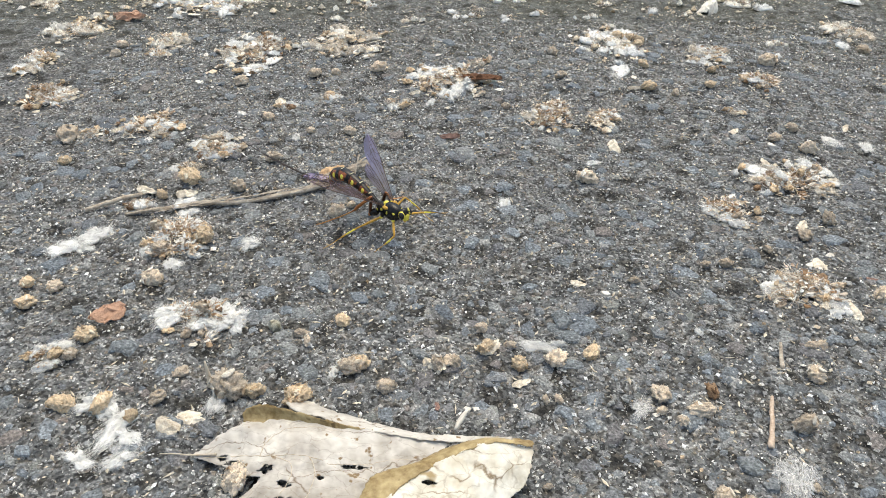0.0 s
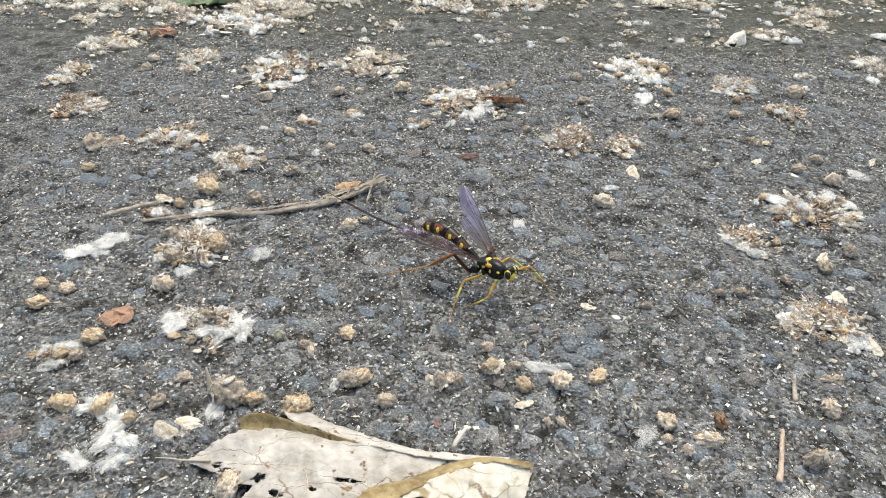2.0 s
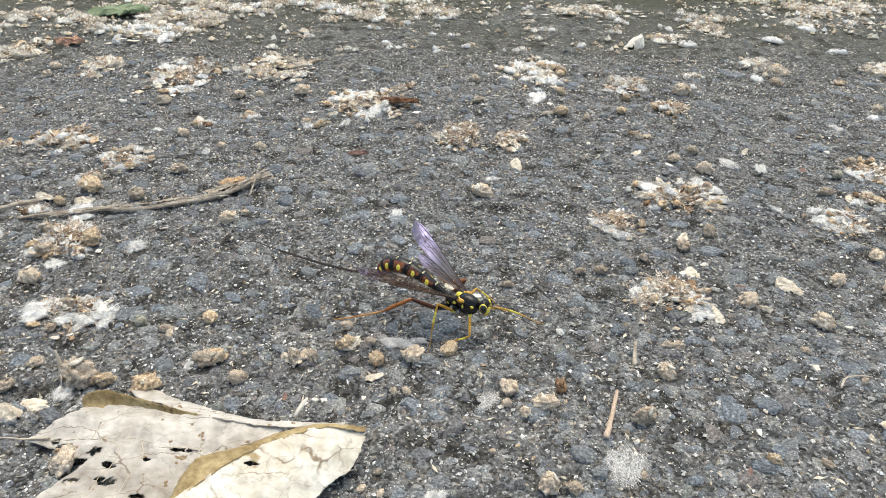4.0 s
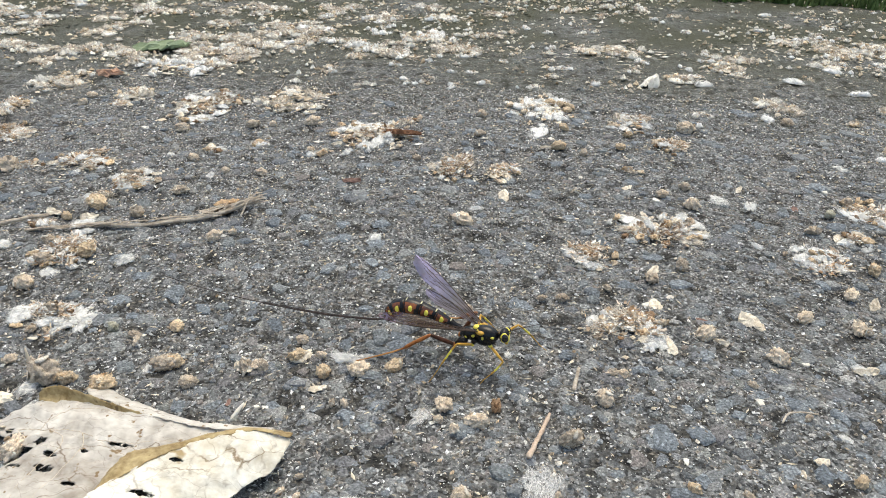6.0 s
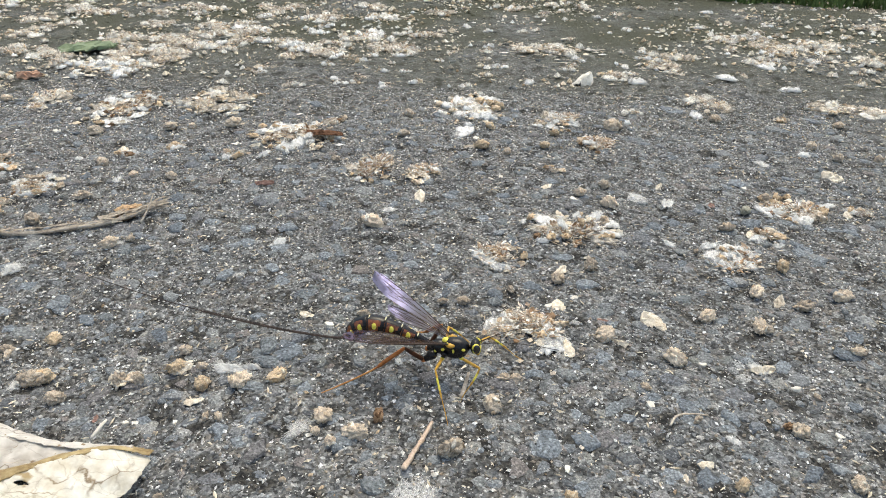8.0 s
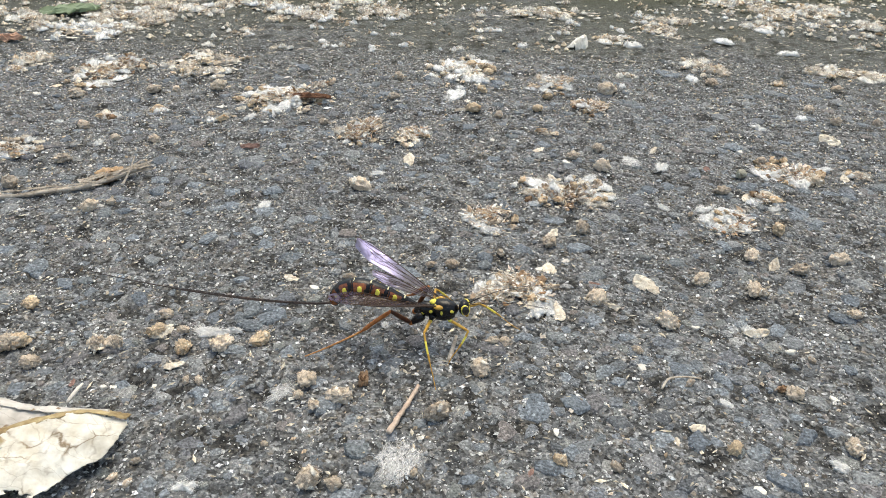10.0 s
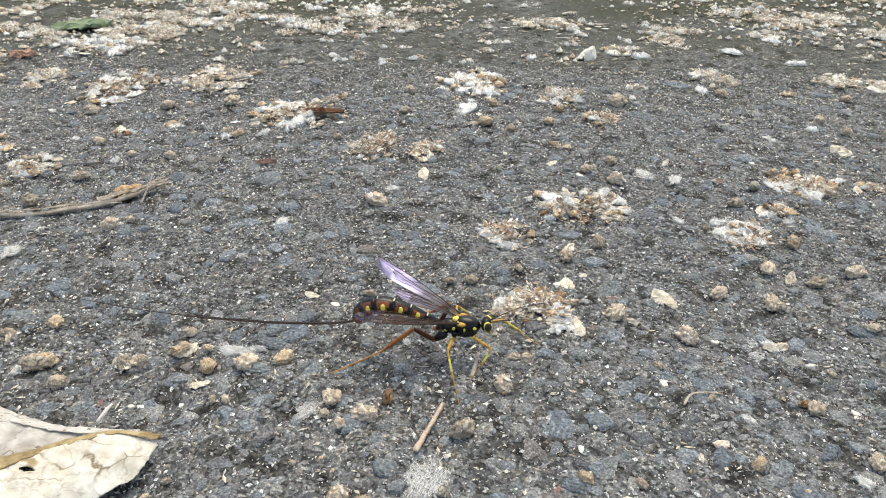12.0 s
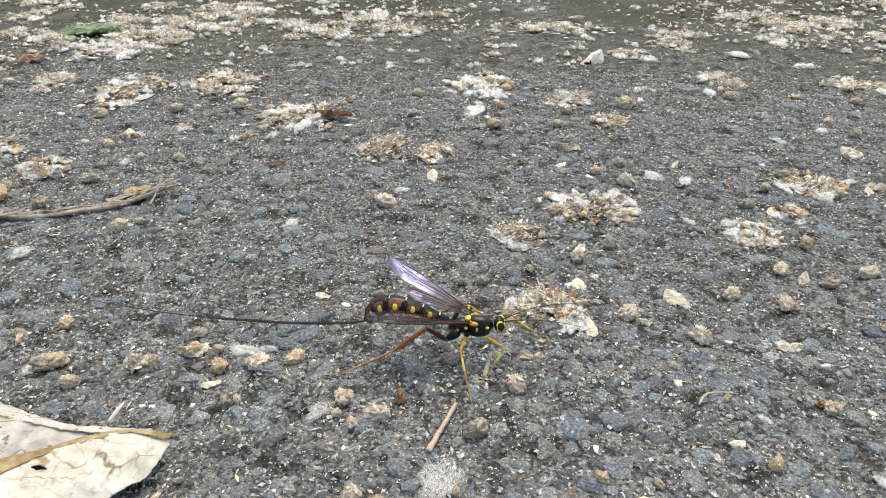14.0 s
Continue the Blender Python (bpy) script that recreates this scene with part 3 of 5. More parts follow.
def tuft(name, mat, seed, rings=7, around=26, hairs=190, rise=0.34, thin=0.007, ragged=1.0, comb=0.7, hair=None):
    """A wad of seed down: a torn, rumpled pad with fine curled hairs, most of them combed one way."""
    r = random.Random(seed)
    off = Vector((seed * 3.7, seed * 1.9, seed))
    verts, faces = [], []

    def at(u, a):
        d = Vector((math.cos(a), math.sin(a), 0))
        edge = .72 + ragged * (.42 * noise.noise(d * 1.3 + off) + .3 * noise.noise(d * 3.2 + off) + .16 * noise.noise(d * 7 + off))
        p = d * u * max(.18, edge)
        q = Vector((p.x * 3, p.y * 3, seed))
        z = rise * math.sqrt(max(0, 1 - u * u)) * (.62 + .8 * noise.noise(q) + .45 * noise.noise(q * 2.3)) + .1 * noise.noise(q * 4) * (1 - u)
        return Vector((p.x * 1.1, p.y * .85, max(0, z) + .02))
    verts.append(at(0, 0))
    for i in range(1, rings + 1):
        verts += [at(i / rings, 2 * math.pi * k / around) for k in range(around)]
    verts.append(Vector((0, 0, -.06)))
    last, foot = 1 + (rings - 1) * around, len(verts) - 1
    for k in range(around):
        m = (k + 1) % around
        faces += [(0, 1 + k, 1 + m), (last + m, last + k, foot)]
        for i in range(rings - 1):
            b = 1 + i * around
            faces.append((b + k, b + around + k, b + around + m, b + m))
    pad = len(faces)
    for _ in range(hairs):
        a, u = r.uniform(0, 6.283), math.sqrt(r.random())
        p = at(u, a)
        out = Vector((math.cos(a), math.sin(a), 0))
        way = (Vector((comb * r.choice((-1, 1)), 0, 0)) + out * .35 * u + Vector((r.gauss(0, .45), r.gauss(0, .45), r.gauss(.06, .2)))).normalized()
        reach = r.uniform(.14, .4) if r.random() < .9 else r.uniform(.4, .65)
        bend = Vector((r.gauss(0, .16), r.gauss(0, .16), r.gauss(-.05, .06)))
        tip = p + way * reach + bend
        tip.z = max(tip.z, -.02)
        strand(verts, faces, p - way * .08, p + way * reach * .5, tip, thin * r.uniform(.6, 1.5))
    me = mesh_of(name, verts, faces, [mat, hair or mat], True)
    me.polygons.foreach_set("material_index", [0] * pad + [1] * (len(faces) - pad))
    return me


def thatch(name, mat, seed, count=150, thick=0.024):
    """A tangle of frayed fibres and split husk shreds, one unit in radius."""
    r = random.Random(seed)
    verts, faces = [], []
    knots = [(r.gauss(0, .36), r.gauss(0, .36)) for _ in range(7)]
    for k in range(count):
        kx, ky = r.choice(knots)
        x, y = kx + r.gauss(0, .17), ky + r.gauss(0, .17)
        z = max(.02, .4 * (1 - math.hypot(x, y))) * r.random()
        p = Vector((x, y, z))
        way = Vector((x - kx + r.gauss(0, .12), y - ky + r.gauss(0, .12), r.gauss(.08, .1))).normalized()
        reach = r.uniform(.1, .32)
        if k % 6 == 0:
            scale_leaf(verts, faces, p, way, Vector((r.gauss(0, .4), r.gauss(0, .4), 1)).normalized(), reach * .8, reach * .34, seed + k)
        else:
            strand(verts, faces, p, p + way * reach * .5, p + way * reach + Vector((r.gauss(0, .05), r.gauss(0, .05), r.gauss(-.02, .04))), thick * r.uniform(.5, 1.4))
    return mesh_of(name, verts, faces, mat, False)


SHAPES = {
    "c": [lump("seed_capsule", CAPSULE, k, 0.66 + 0.03 * k, .28, 7, 150, 4) for k in range(1, 9)],
    "o": [lump("rusty_capsule", CAPSULE_RUST, k + 10, 0.75, .28, 6, 150, 4) for k in range(5)],
    "b": [lump("dark_capsule", CAPSULE_DARK, k + 20, 0.6, 0.5, 9, 50) for k in range(3)],
    "g": [lump("grey_capsule", CAPSULE_GREY, k + 30, 0.85, 0.15, 2, 60) for k in range(2)],
    "h": [shell("husk", HUSK, k + 40, 1.0, 0.5 + 0.05 * k, 1.3) for k in range(7)],
    "k": [chip("pale_flake", FLAKE, k + 50) for k in range(4)],
    "r": [shell("red_flake", FLAKE_RED, k + 60, 0.6, 0.5) for k in range(2)],
    "f": [tuft("down", FLUFF, k + 70, ragged=1.2, hairs=420, rise=.5, hair=DOWN_HAIR) for k in range(8)],
    "t": [tuft("thin_down", THIN, k + 80, ragged=1.3, hairs=80, rise=.25, thin=.004, hair=DOWN_HAIR) for k in range(3)],
    "c2": [lump("small_capsule", CAPSULE, k + 110, 0.55, 0.6, 13, 60, 3, .34) for k in range(8)],
    "o2": [lump("small_rusty_capsule", CAPSULE_RUST, k + 120, 0.55, 0.6, 13, 60, 3, .34) for k in range(5)],
    "c3": [lump("far_capsule", CAPSULE, k + 150, 0.6, 0.6, 8, 16, 2, .34) for k in range(6)],
    "o3": [lump("far_rusty_capsule", CAPSULE_RUST, k + 160, 0.6, 0.6, 8, 16, 2, .34) for k in range(4)],
    "f3": [tuft("far_down", DUSTY, k + 170, 5, 18, 40, 0.8, 0.014, 1.3, hair=DUSTY_HAIR) for k in range(6)],
    "d3": [tuft("far_matted_down", MATTED, k + 180, 5, 18, 40, 0.9, 0.014, 1.35, hair=DUSTY_HAIR) for k in range(6)],
    "w3": [tuft("far_white_down", FLUFF, k + 200, 5, 18, 46, 0.8, 0.014, 1.2, hair=DOWN_HAIR) for k in range(4)],
    "h3": [shell("far_husk", HUSK, k + 190, 1.0, 0.5 + 0.05 * k, 1.3, 6, 5) for k in range(6)],
    "f2": [tuft("small_down", FLUFF, k + 130, 6, 24, 190, 0.7, 0.009, 1.15, hair=DOWN_HAIR) for k in range(6)],
    "d2": [tuft("matted_down", MATTED, k + 140, 6, 24, 190, 0.8, 0.010, 1.3, hair=DUSTY_HAIR) for k in range(6)],
}
THATCH = [thatch("thatch", FRAYED, k + 210) for k in range(8)]
THATCH_FAR = [thatch("far_thatch", FRAYED, k + 230, 36, 0.036) for k in range(6)]
NAMES = {
    "c": ("seed_capsule", "dry brown crumbling seed capsule lying on asphalt", "seed capsule"),
    "o": ("seed_capsule", "rust-orange frayed seed capsule lying on asphalt", "seed capsule"),
    "b": ("seed_capsule", "dark reddish-brown shrivelled seed capsule on asphalt", "seed capsule"),
    "g": ("seed_capsule", "grey-green rounded seed capsule on asphalt", "seed capsule"),
    "h": ("seed_husk", "pale tan curled empty seed husk on asphalt", "seed husk"),
    "k": ("bark_flake", "small white angular flake lying on asphalt", "flake"),
    "r": ("petal_scrap", "dull red dried plant scrap on asphalt", "plant scrap"),
    "f": ("fluff_tuft", "loose tuft of white seed down on asphalt", "fluff"),
}


def litter(seed):
    """A ragged spread of crumbs and fibres round a heap, one unit in radius."""
    q = np.random.default_rng(seed)
    verts, faces = [], []
    for k in range(80):
        a, d = q.uniform(0, 6.283), abs(q.normal(0, .52))
        x, y = d * math.cos(a), d * math.sin(a)
        z = max(0, 1 - d) * q.uniform(0, .42) + .03
        r, thin = q.uniform(.03, .11), 1.0
        if k % 3 == 0:
            r, thin = q.uniform(.08, .26), .1
        t = q.uniform(0, 6.283)
        c, s, h, lift = math.cos(t) * r, math.sin(t) * r, r * q.uniform(.3, .7) * (thin if thin == 1 else .25), q.uniform(-.3, .3) * r
        b, w = len(verts), q.uniform(.5, .9) * thin
        verts += [(x + c, y + s, z + lift), (x - s * w, y + c * w, z), (x - c, y - s, z - lift), (x + s * w, y - c * w, z), (x, y, z + h), (x, y, z - h * .7)]
        faces += [(b, b + 1, b + 4), (b + 1, b + 2, b + 4), (b + 2, b + 3, b + 4), (b + 3, b, b + 4), (b + 1, b, b + 5), (b + 2, b + 1, b + 5), (b + 3, b + 2, b + 5), (b, b + 3, b + 5)]
    return mesh_of("crumbs", verts, faces, CRUMB)


LITTER = [litter(k) for k in range(8)]


def laid(kind, x, y, r, lift=0.0):
    """The pose and size of a scrap lying on the asphalt; x, y and radius in millimetres."""
    s = r * MM
    m = pose(x * MM, y * MM, rest(x * MM, y * MM) + s * {"c": .5, "o": .5, "b": .4, "g": .6, "h": .1, "k": .1, "r": .1, "f": .02}[kind] + lift)
    tip = 14 if kind in "hk" else 6
    m = m @ pose(0, 0, 0, dice.uniform(-tip, tip), dice.uniform(-tip, tip), dice.uniform(0, 360))
    if kind in "cobg":
        m = m @ pose(0, 0, 0, dice.choice((0, 0, 25, -30)), dice.choice((0, 0, 20)), 0)
    if kind == "f":
        return m @ Matrix.Diagonal((s, s * dice.uniform(.5, .95), s * min(.9, (4.2 if y > 330 else 2.8) / r) * dice.uniform(.7, 1.1), 1))
    return m @ Matrix.Diagonal((s, s * dice.uniform(.8, 1.1), s * dice.uniform(.85, 1.1), 1))


def scrap(kind, x, y, r):
    if r > 4.6 and kind in "cho":
        return clump(x, y, r, .6 * r, 0.3 if kind == "h" else 0.1, "small cluster of tan seed husks and crumbs on asphalt", .6)
    name, label, category = NAMES[kind]
    ob = new(name, dice.choice(SHAPES["w3" if kind == "f" and y > 290 else kind]))
    ob.matrix_basis = laid(kind, x, y, r)
    return tagged(ob, label, category, "scattered " + category + "s")


def clump(x, y, rx, ry, white, label="", dense=1.0):
    """A heap of capsules, husks and down caught together."""
    base = tagged(new("debris_clump"), label or ("tangled clump of white seed down and brown husks on asphalt" if white > 0.5 else
                  "heaped clump of tan seed husks and capsules on asphalt"), "debris clump", "clumps of seed debris")
    base.matrix_basis = pose(x * MM, y * MM, rest(x * MM, y * MM))
    back = base.matrix_basis.inverted()
    tiny = y > 330
    count = int(dense * min(28, 6 + rx * ry / 10))
    mats = max(1, int(min(14, 2 + rx * ry / 38)))
    span = math.sqrt(rx * ry)
    for k in range(count + mats):
        a, q = dice.uniform(0, 2 * math.pi), math.sqrt(dice.random())
        px, py = x + rx * q * math.cos(a), y + ry * q * math.sin(a)
        if k < mats:
            r, kind, shape = min(7.5, dice.uniform(.3, .62) * span + 1.2), "f", "d2" if dice.random() > white * .9 + .2 else "f2"
            px, py = x + .75 * (px - x), y + .75 * (py - y)
        else:
            kind = "f" if white > .9 or dice.random() < 0.08 + 0.34 * white else dice.choice("ccohhooohbbc")
            r = dice.uniform(.9, 2.1) if kind != "f" else dice.uniform(2.2, 4.6)
            if kind == "h":
                r *= 1.25
            shape = {"c": "c2", "o": "o2", "f": "f2" if tiny or r < 3.2 or white < .5 else "f"}.get(kind, kind)
        if tiny and kind == "b":
            shape = "o3"
        elif tiny and shape[0] in "cofdh":
            shape = "w3" if kind == "f" and white > .5 and dice.random() < white else shape[0] + "3"
        lift = MM * max(0, (1 - q)) * dice.uniform(0, 2.0 if rx < 13 else 4.0) if k >= mats else 0
        part({"f": "fluff", "h": "husk"}.get(kind, "capsule"), dice.choice(SHAPES[shape]), base,
             {"f": "white down", "o": "rust-orange capsule"}.get(kind, "") if shape[0] != "d" else "matted cream fibres", back @ laid(kind, px, py, r, lift))
    for _ in range(max(1, min(6, round((1.2 - .8 * white) * rx * ry / (32 if tiny else 45))))):
        wide = min(span, dice.uniform(4.5, 7) if tiny else dice.uniform(7, 10))
        tagged(part("thatch", dice.choice(THATCH_FAR if tiny else THATCH), base, "frayed brown and cream fibres",
                    pose(dice.uniform(-.6, .6) * max(0, rx - .5 * wide) * MM, dice.uniform(-.6, .6) * max(0, ry - .5 * wide) * MM, .0012, 0, 0, dice.uniform(0, 360)) @ Matrix.Diagonal((wide * MM, wide * MM, wide * .7 * MM, 1))), kind="stuff")
    tagged(part("litter", dice.choice(LITTER), base, "fine husk crumbs and fibres", pose(0, 0, 0, 0, 0, dice.choice((0, 180))) @ Matrix.Diagonal((rx * 1.15 * MM, ry * 1.15 * MM, min(rx, ry) * .5 * MM, 1))), kind="stuff")
    return base


# place in millimetres and radius
TUFTS_B = [(261, 397, 7.6), (230, 414, 7.9), (229, 294, 3.4), (-81, 191, 4.3), (-105, 180, 5.4), (-107, 172, 4.6), (-58, 175, 3.5), (-78, 164, 3.9), (-77, 110, 5.6), (-72, 107, 4.2), (-68, 101, 4.6), (-76, 95, 4.4), (-68, 95, 4.4), (-51, 112, 5.2), (-58, 174, 4.3), (-26, 122, 2.7)]
TUFTS_A = [(20, 198, 3.6), (159, 142, 3.5), (162, 97, 2.7), (145, 115, 2.2), (108, 148, 5.7), (-24, 123, 3.3), (34, 84, 3), (66, 137, 2), (-34, 194, 3.2), (53, 226, 3.1), (-56, 243, 3.4), (-63, 274, 4.1), (-81, 263, 3.2), (-6, 274, 4.9), (79, 309, 9.9), (176, 401, 6.6), (158, 330, 4.2), (194, 343, 4.8), (130, 230, 4.2), (147, 246, 5.2), (157, 239, 6.6), (208, 285, 4.1), (218, 243, 4.4), (102, 219, 2.7), (151, 208, 3.3), (264, 443, 8.4)]
RED_A = [(100, 92, 1.3), (122, 160, 1.9), (-1, 111, 1.3), (2, 245, 3.8), (174, 240, 2.2)]
FLAKES_A = [(107, 167, 1.7), (115, 172, 1.4), (128, 124, 1.8), (166, 134, 1.7), (145, 142, 1.5), (170, 118, 1.5), (106, 103, 1.2), (144, 90, 1.5), (8, 111, 1.2), (17, 112, 0.9), (45, 153, 1.6), (-106, 292, 2.2), (91, 259, 1.5), (95, 262, 1.4), (122, 240, 1.8), (192, 259, 2.3), (-107, 293, 1.7), (-112, 324, 1.8), (6, 111, 1.3)]
HUSKS_B = [(-132, 243, 6.7), (-68, 274, 4), (-56, 107, 3.2), (-60, 104, 3.1)]
HUSKS_A = [(136, 160, 4.1), (136, 106, 2.1), (131, 102, 1.3), (110, 146, 3.3), (125, 150, 2.3), (160, 141, 3.2), (110, 167, 2.5), (176, 174, 3.4), (12, 130, 2.9), (19, 119, 2.3), (-2, 124, 3.3), (38, 157, 2.2), (64, 239, 4.3), (-64, 270, 4.9), (16, 320, 6.5), (-135, 325, 5.7), (-134, 341, 7.9), (165, 412, 12.4), (82, 292, 3), (113, 254, 2.7), (158, 257, 2.7), (231, 270, 4.4), (133, 214, 4), (112, 186, 3), (305, 413, 5.6), (-98, 202, 3.9), (-100, 194, 6.3), (-85, 202, 3.9)]
GREY_A = [(185, 235, 2.5), (-43, 137, 2)]
DARK_A = [(63.5, 116.5, 2.0), (159, 120, 1.3), (-38, 213, 3.4)]
RUSTY_A = [(-77, 110, 2.8), (-69, 106.5, 1.7), (142, 100, 1.8), (90, 350, 3.2), (94, 343, 2.8), (86, 354, 3), (96, 349, 2.6), (88, 339, 2.4), (106, 95, 1.6), (-26, 140, 2.5), (11, 130, 2.4), (19, 125, 2.6), (37, 128, 2.8), (-20, 124, 2.8), (91, 317, 2.7), (121, 312, 2.7), (115, 294, 2.6), (87, 289, 3.4), (184, 194, 2.8), (-72, 176, 3.5), (-93, 201, 2.2), (-86, 210, 4), (-89, 219, 5.5), (-134, 222, 2.4), (-111, 145, 2.7), (-90, 133, 2.9), (-86, 110, 3.2), (-43, 114, 2.6), (-33, 112, 3.5), (-115, 154, 2.4)]
CAPSULES_D = [(-49, 114.5, 4.4), (59, 110, 3.0), (-65, 112, 2.3), (-42, 90, 3.4), (-22, 122, 3.1), (-13, 116, 2.3), (2, 125, 2)]
CAPSULES_C = [(162, 346, 5.9), (203, 340, 3.3), (236, 345, 4.8), (149, 320, 4.6), (98, 286, 2.5), (117, 268, 4.8), (136, 256, 2.7), (125, 245, 2.4), (135, 238, 3.2), (236, 304, 2.8), (242, 290, 2.5), (260, 291, 2.5), (227, 236, 5), (197, 249, 2.4), (122, 190, 2.7), (174, 220, 3), (260, 333, 2.8), (-88, 182, 2.7), (-83, 170, 3.1), (-141, 241, 4.4), (-62, 226, 2.4), (-70, 260, 2.3), (-137, 327, 5.6), (-156, 337, 2.8), (-155, 325, 2.8), (-107, 153, 2.4), (-81, 156, 3.2), (-36, 135, 1.8), (-62, 120, 2), (-91, 126, 2.1)]
CAPSULES_B = [(51, 115, 2.7), (50, 110, 1.3), (54, 107, 1.5), (19, 86, 1.1), (22, 90, 1), (23, 84, 1.1), (57, 87, 2.6), (62, 86, 1.7), (46, 96, 0.9), (77, 90, 1.1), (24, 113, 1.1), (27, 113, 1.3), (54, 158, 1.6), (-69, 206, 3), (-34, 190, 2.8), (-30, 196, 1.6), (49, 213, 3.5), (-61, 226, 2.5), (-51, 247, 1.9), (-88, 292, 3.5), (-58, 304, 3.1), (-49, 307, 2.2), (-30, 309, 3.8), (-48, 282, 5.1), (-69, 259, 2.4), (-36, 248, 2.6), (-19, 273, 4.9), (51, 331, 2.8), (51, 302, 2.6), (25, 273, 2)]
CAPSULES_A = [(90, 122, 2.6), (81, 106, 3), (93, 132, 1.7), (96, 133, 1.5), (152, 164, 2.7), (165, 159, 2.9), (167, 158, 1.9), (182, 171, 2.8), (195, 176, 2.8), (161, 118, 2.3), (128, 131, 1.4), (167, 102, 2.1), (117, 94, 1.4), (121, 152, 3.1), (138, 143, 3.1), (187, 148, 2), (170, 131, 1.1), (138, 120, 1.3), (111, 181, 2.7), (82, 166, 2), (76, 166, 1.6), (96, 172, 1.6), (170, 177, 2.9), (-34, 132, 1.5), (10, 138, 1.8), (17, 131, 1.7), (28, 126, 2.8), (-1, 124, 2.3), (3, 125, 1.9), (-12, 116, 1.8)]
SINGLES = [
    ("c", CAPSULES_A),
    ("c", CAPSULES_B),
    ("c", CAPSULES_C),
    ("c", CAPSULES_D),
    ("o", RUSTY_A),
    ("b", DARK_A),
    ("g", GREY_A),
    ("h", HUSKS_A),
    ("h", HUSKS_B),
    ("k", FLAKES_A),
    ("r", RED_A),
    ("f", TUFTS_A),
    ("f", TUFTS_B),
]
CLUMPS_TAN = [(99, 153, 10.1, 9.4), (42, 264, 8.8, 12.7), (62, 258, 6.2, 8.1), (-91, 329, 16.3, 26.2), (-50, 345, 21.8, 23.8), (134, 474, 27, 17), (198, 443, 12, 12.3), (206, 366, 10.2, 12.6), (279, 364, 25, 12), (138, 299, 6.9, 8.9), (203, 239, 10.9, 11.3), (119, 216, 14.9, 12.3), (93, 195, 7.6, 7.9), (287, 495, 15.8, 21.6), (318, 504, 14.7, 22.6), (-79, 176, 9.4, 10.9), (-114, 248, 12.8, 9.9), (-164, 278, 11.5, 12.3), (-186, 361, 13.1, 18.2), (-135, 342, 9.7, 9.6)]
CLUMPS_WHITE = [(1, 298, 21, 22.1), (81, 347, 16.7, 29.1), (124, 327, 12.1, 13.2), (168, 200, 10.2, 8.5), (-83, 234, 9.4, 10.6), (-64, 141, 14.2, 7.4), (-97, 126, 4.2, 4.6), (186, 215, 6.5, 4.4), (-186, 312, 8.1, 14.8)]
# place, half length and half width in millimetres, how it lies in degrees, how high it is caught, and whether it is thin
WISPS = [(24, 131.5, 6.2, 2.6, -6, .2, 0), (29, 132, 3.0, 1.2, -4, .4, 0), (45.5, 111, 4.6, 3.0, 42, .2, 1), (73.5, 92.5, 7.5, 6.0, 80, .2, 1), (-51, 113, 6.5, 2.4, 70, .4, 0),
         (-71, 104, 8.5, 3.0, 60, .2, 0), (106, 149, 6.0, 4.5, 0, .6, 1), (-79, 110, 5.5, 3.4, 10, .2, 0), (-68, 97, 6.0, 4.5, 30, .2, 1), (-83, 194.5, 5.2, 3.6, 10, 1.4, 0), (-106, 177.5, 7.5, 4.6, 55, .4, 0),
         (-112, 171, 6.0, 4.0, 20, .2, 0), (-72, 141.5, 5.6, 4.2, 15, 1.0, 0), (-61, 138, 6.2, 3.0, 4, 1.2, 0), (-58, 175, 4.4, 3.0, 30, .2, 1), (147, 243, 6.0, 4.0, 0, .2, 1)]
DOWN_STRIPS = [(-131, 396, 27.9, 20.2)]


def fallen_debris():
    for kind, rows in SINGLES:
        for x, y, r in rows:
            scrap(kind, x, y, r)
    for k, (x, y, rx, ry, turn, lift, thin) in enumerate(WISPS):
        ob = new("fluff_tuft", SHAPES["t"][k % 3] if thin else SHAPES["f"][(3 * k + 3) % 8])
        ob.matrix_basis = pose(x * MM, y * MM, rest(x * MM, y * MM) + lift * MM, 0, 0, turn) @ Matrix.Diagonal((rx * MM, ry * 1.3 * MM, 2.8 * MM, 1))
        tagged(ob, "thin film of white seed down on asphalt" if thin else "long combed wisp of white seed down on asphalt", "fluff", "scattered fluffs")
    for x, y, rx, ry in CLUMPS_TAN:
        clump(x, y, rx * 1.1, ry * 1.1, 0.3, "", 1.2)
    for x, y, rx, ry in CLUMPS_WHITE:
        clump(x, y, rx, ry, 0.8, "", 1.2)
    for x, y, rx, ry in DOWN_STRIPS:
        clump(x, y, rx, ry, 0.95, "long strip of matted white seed down on asphalt", 1.2)


fallen_debris()


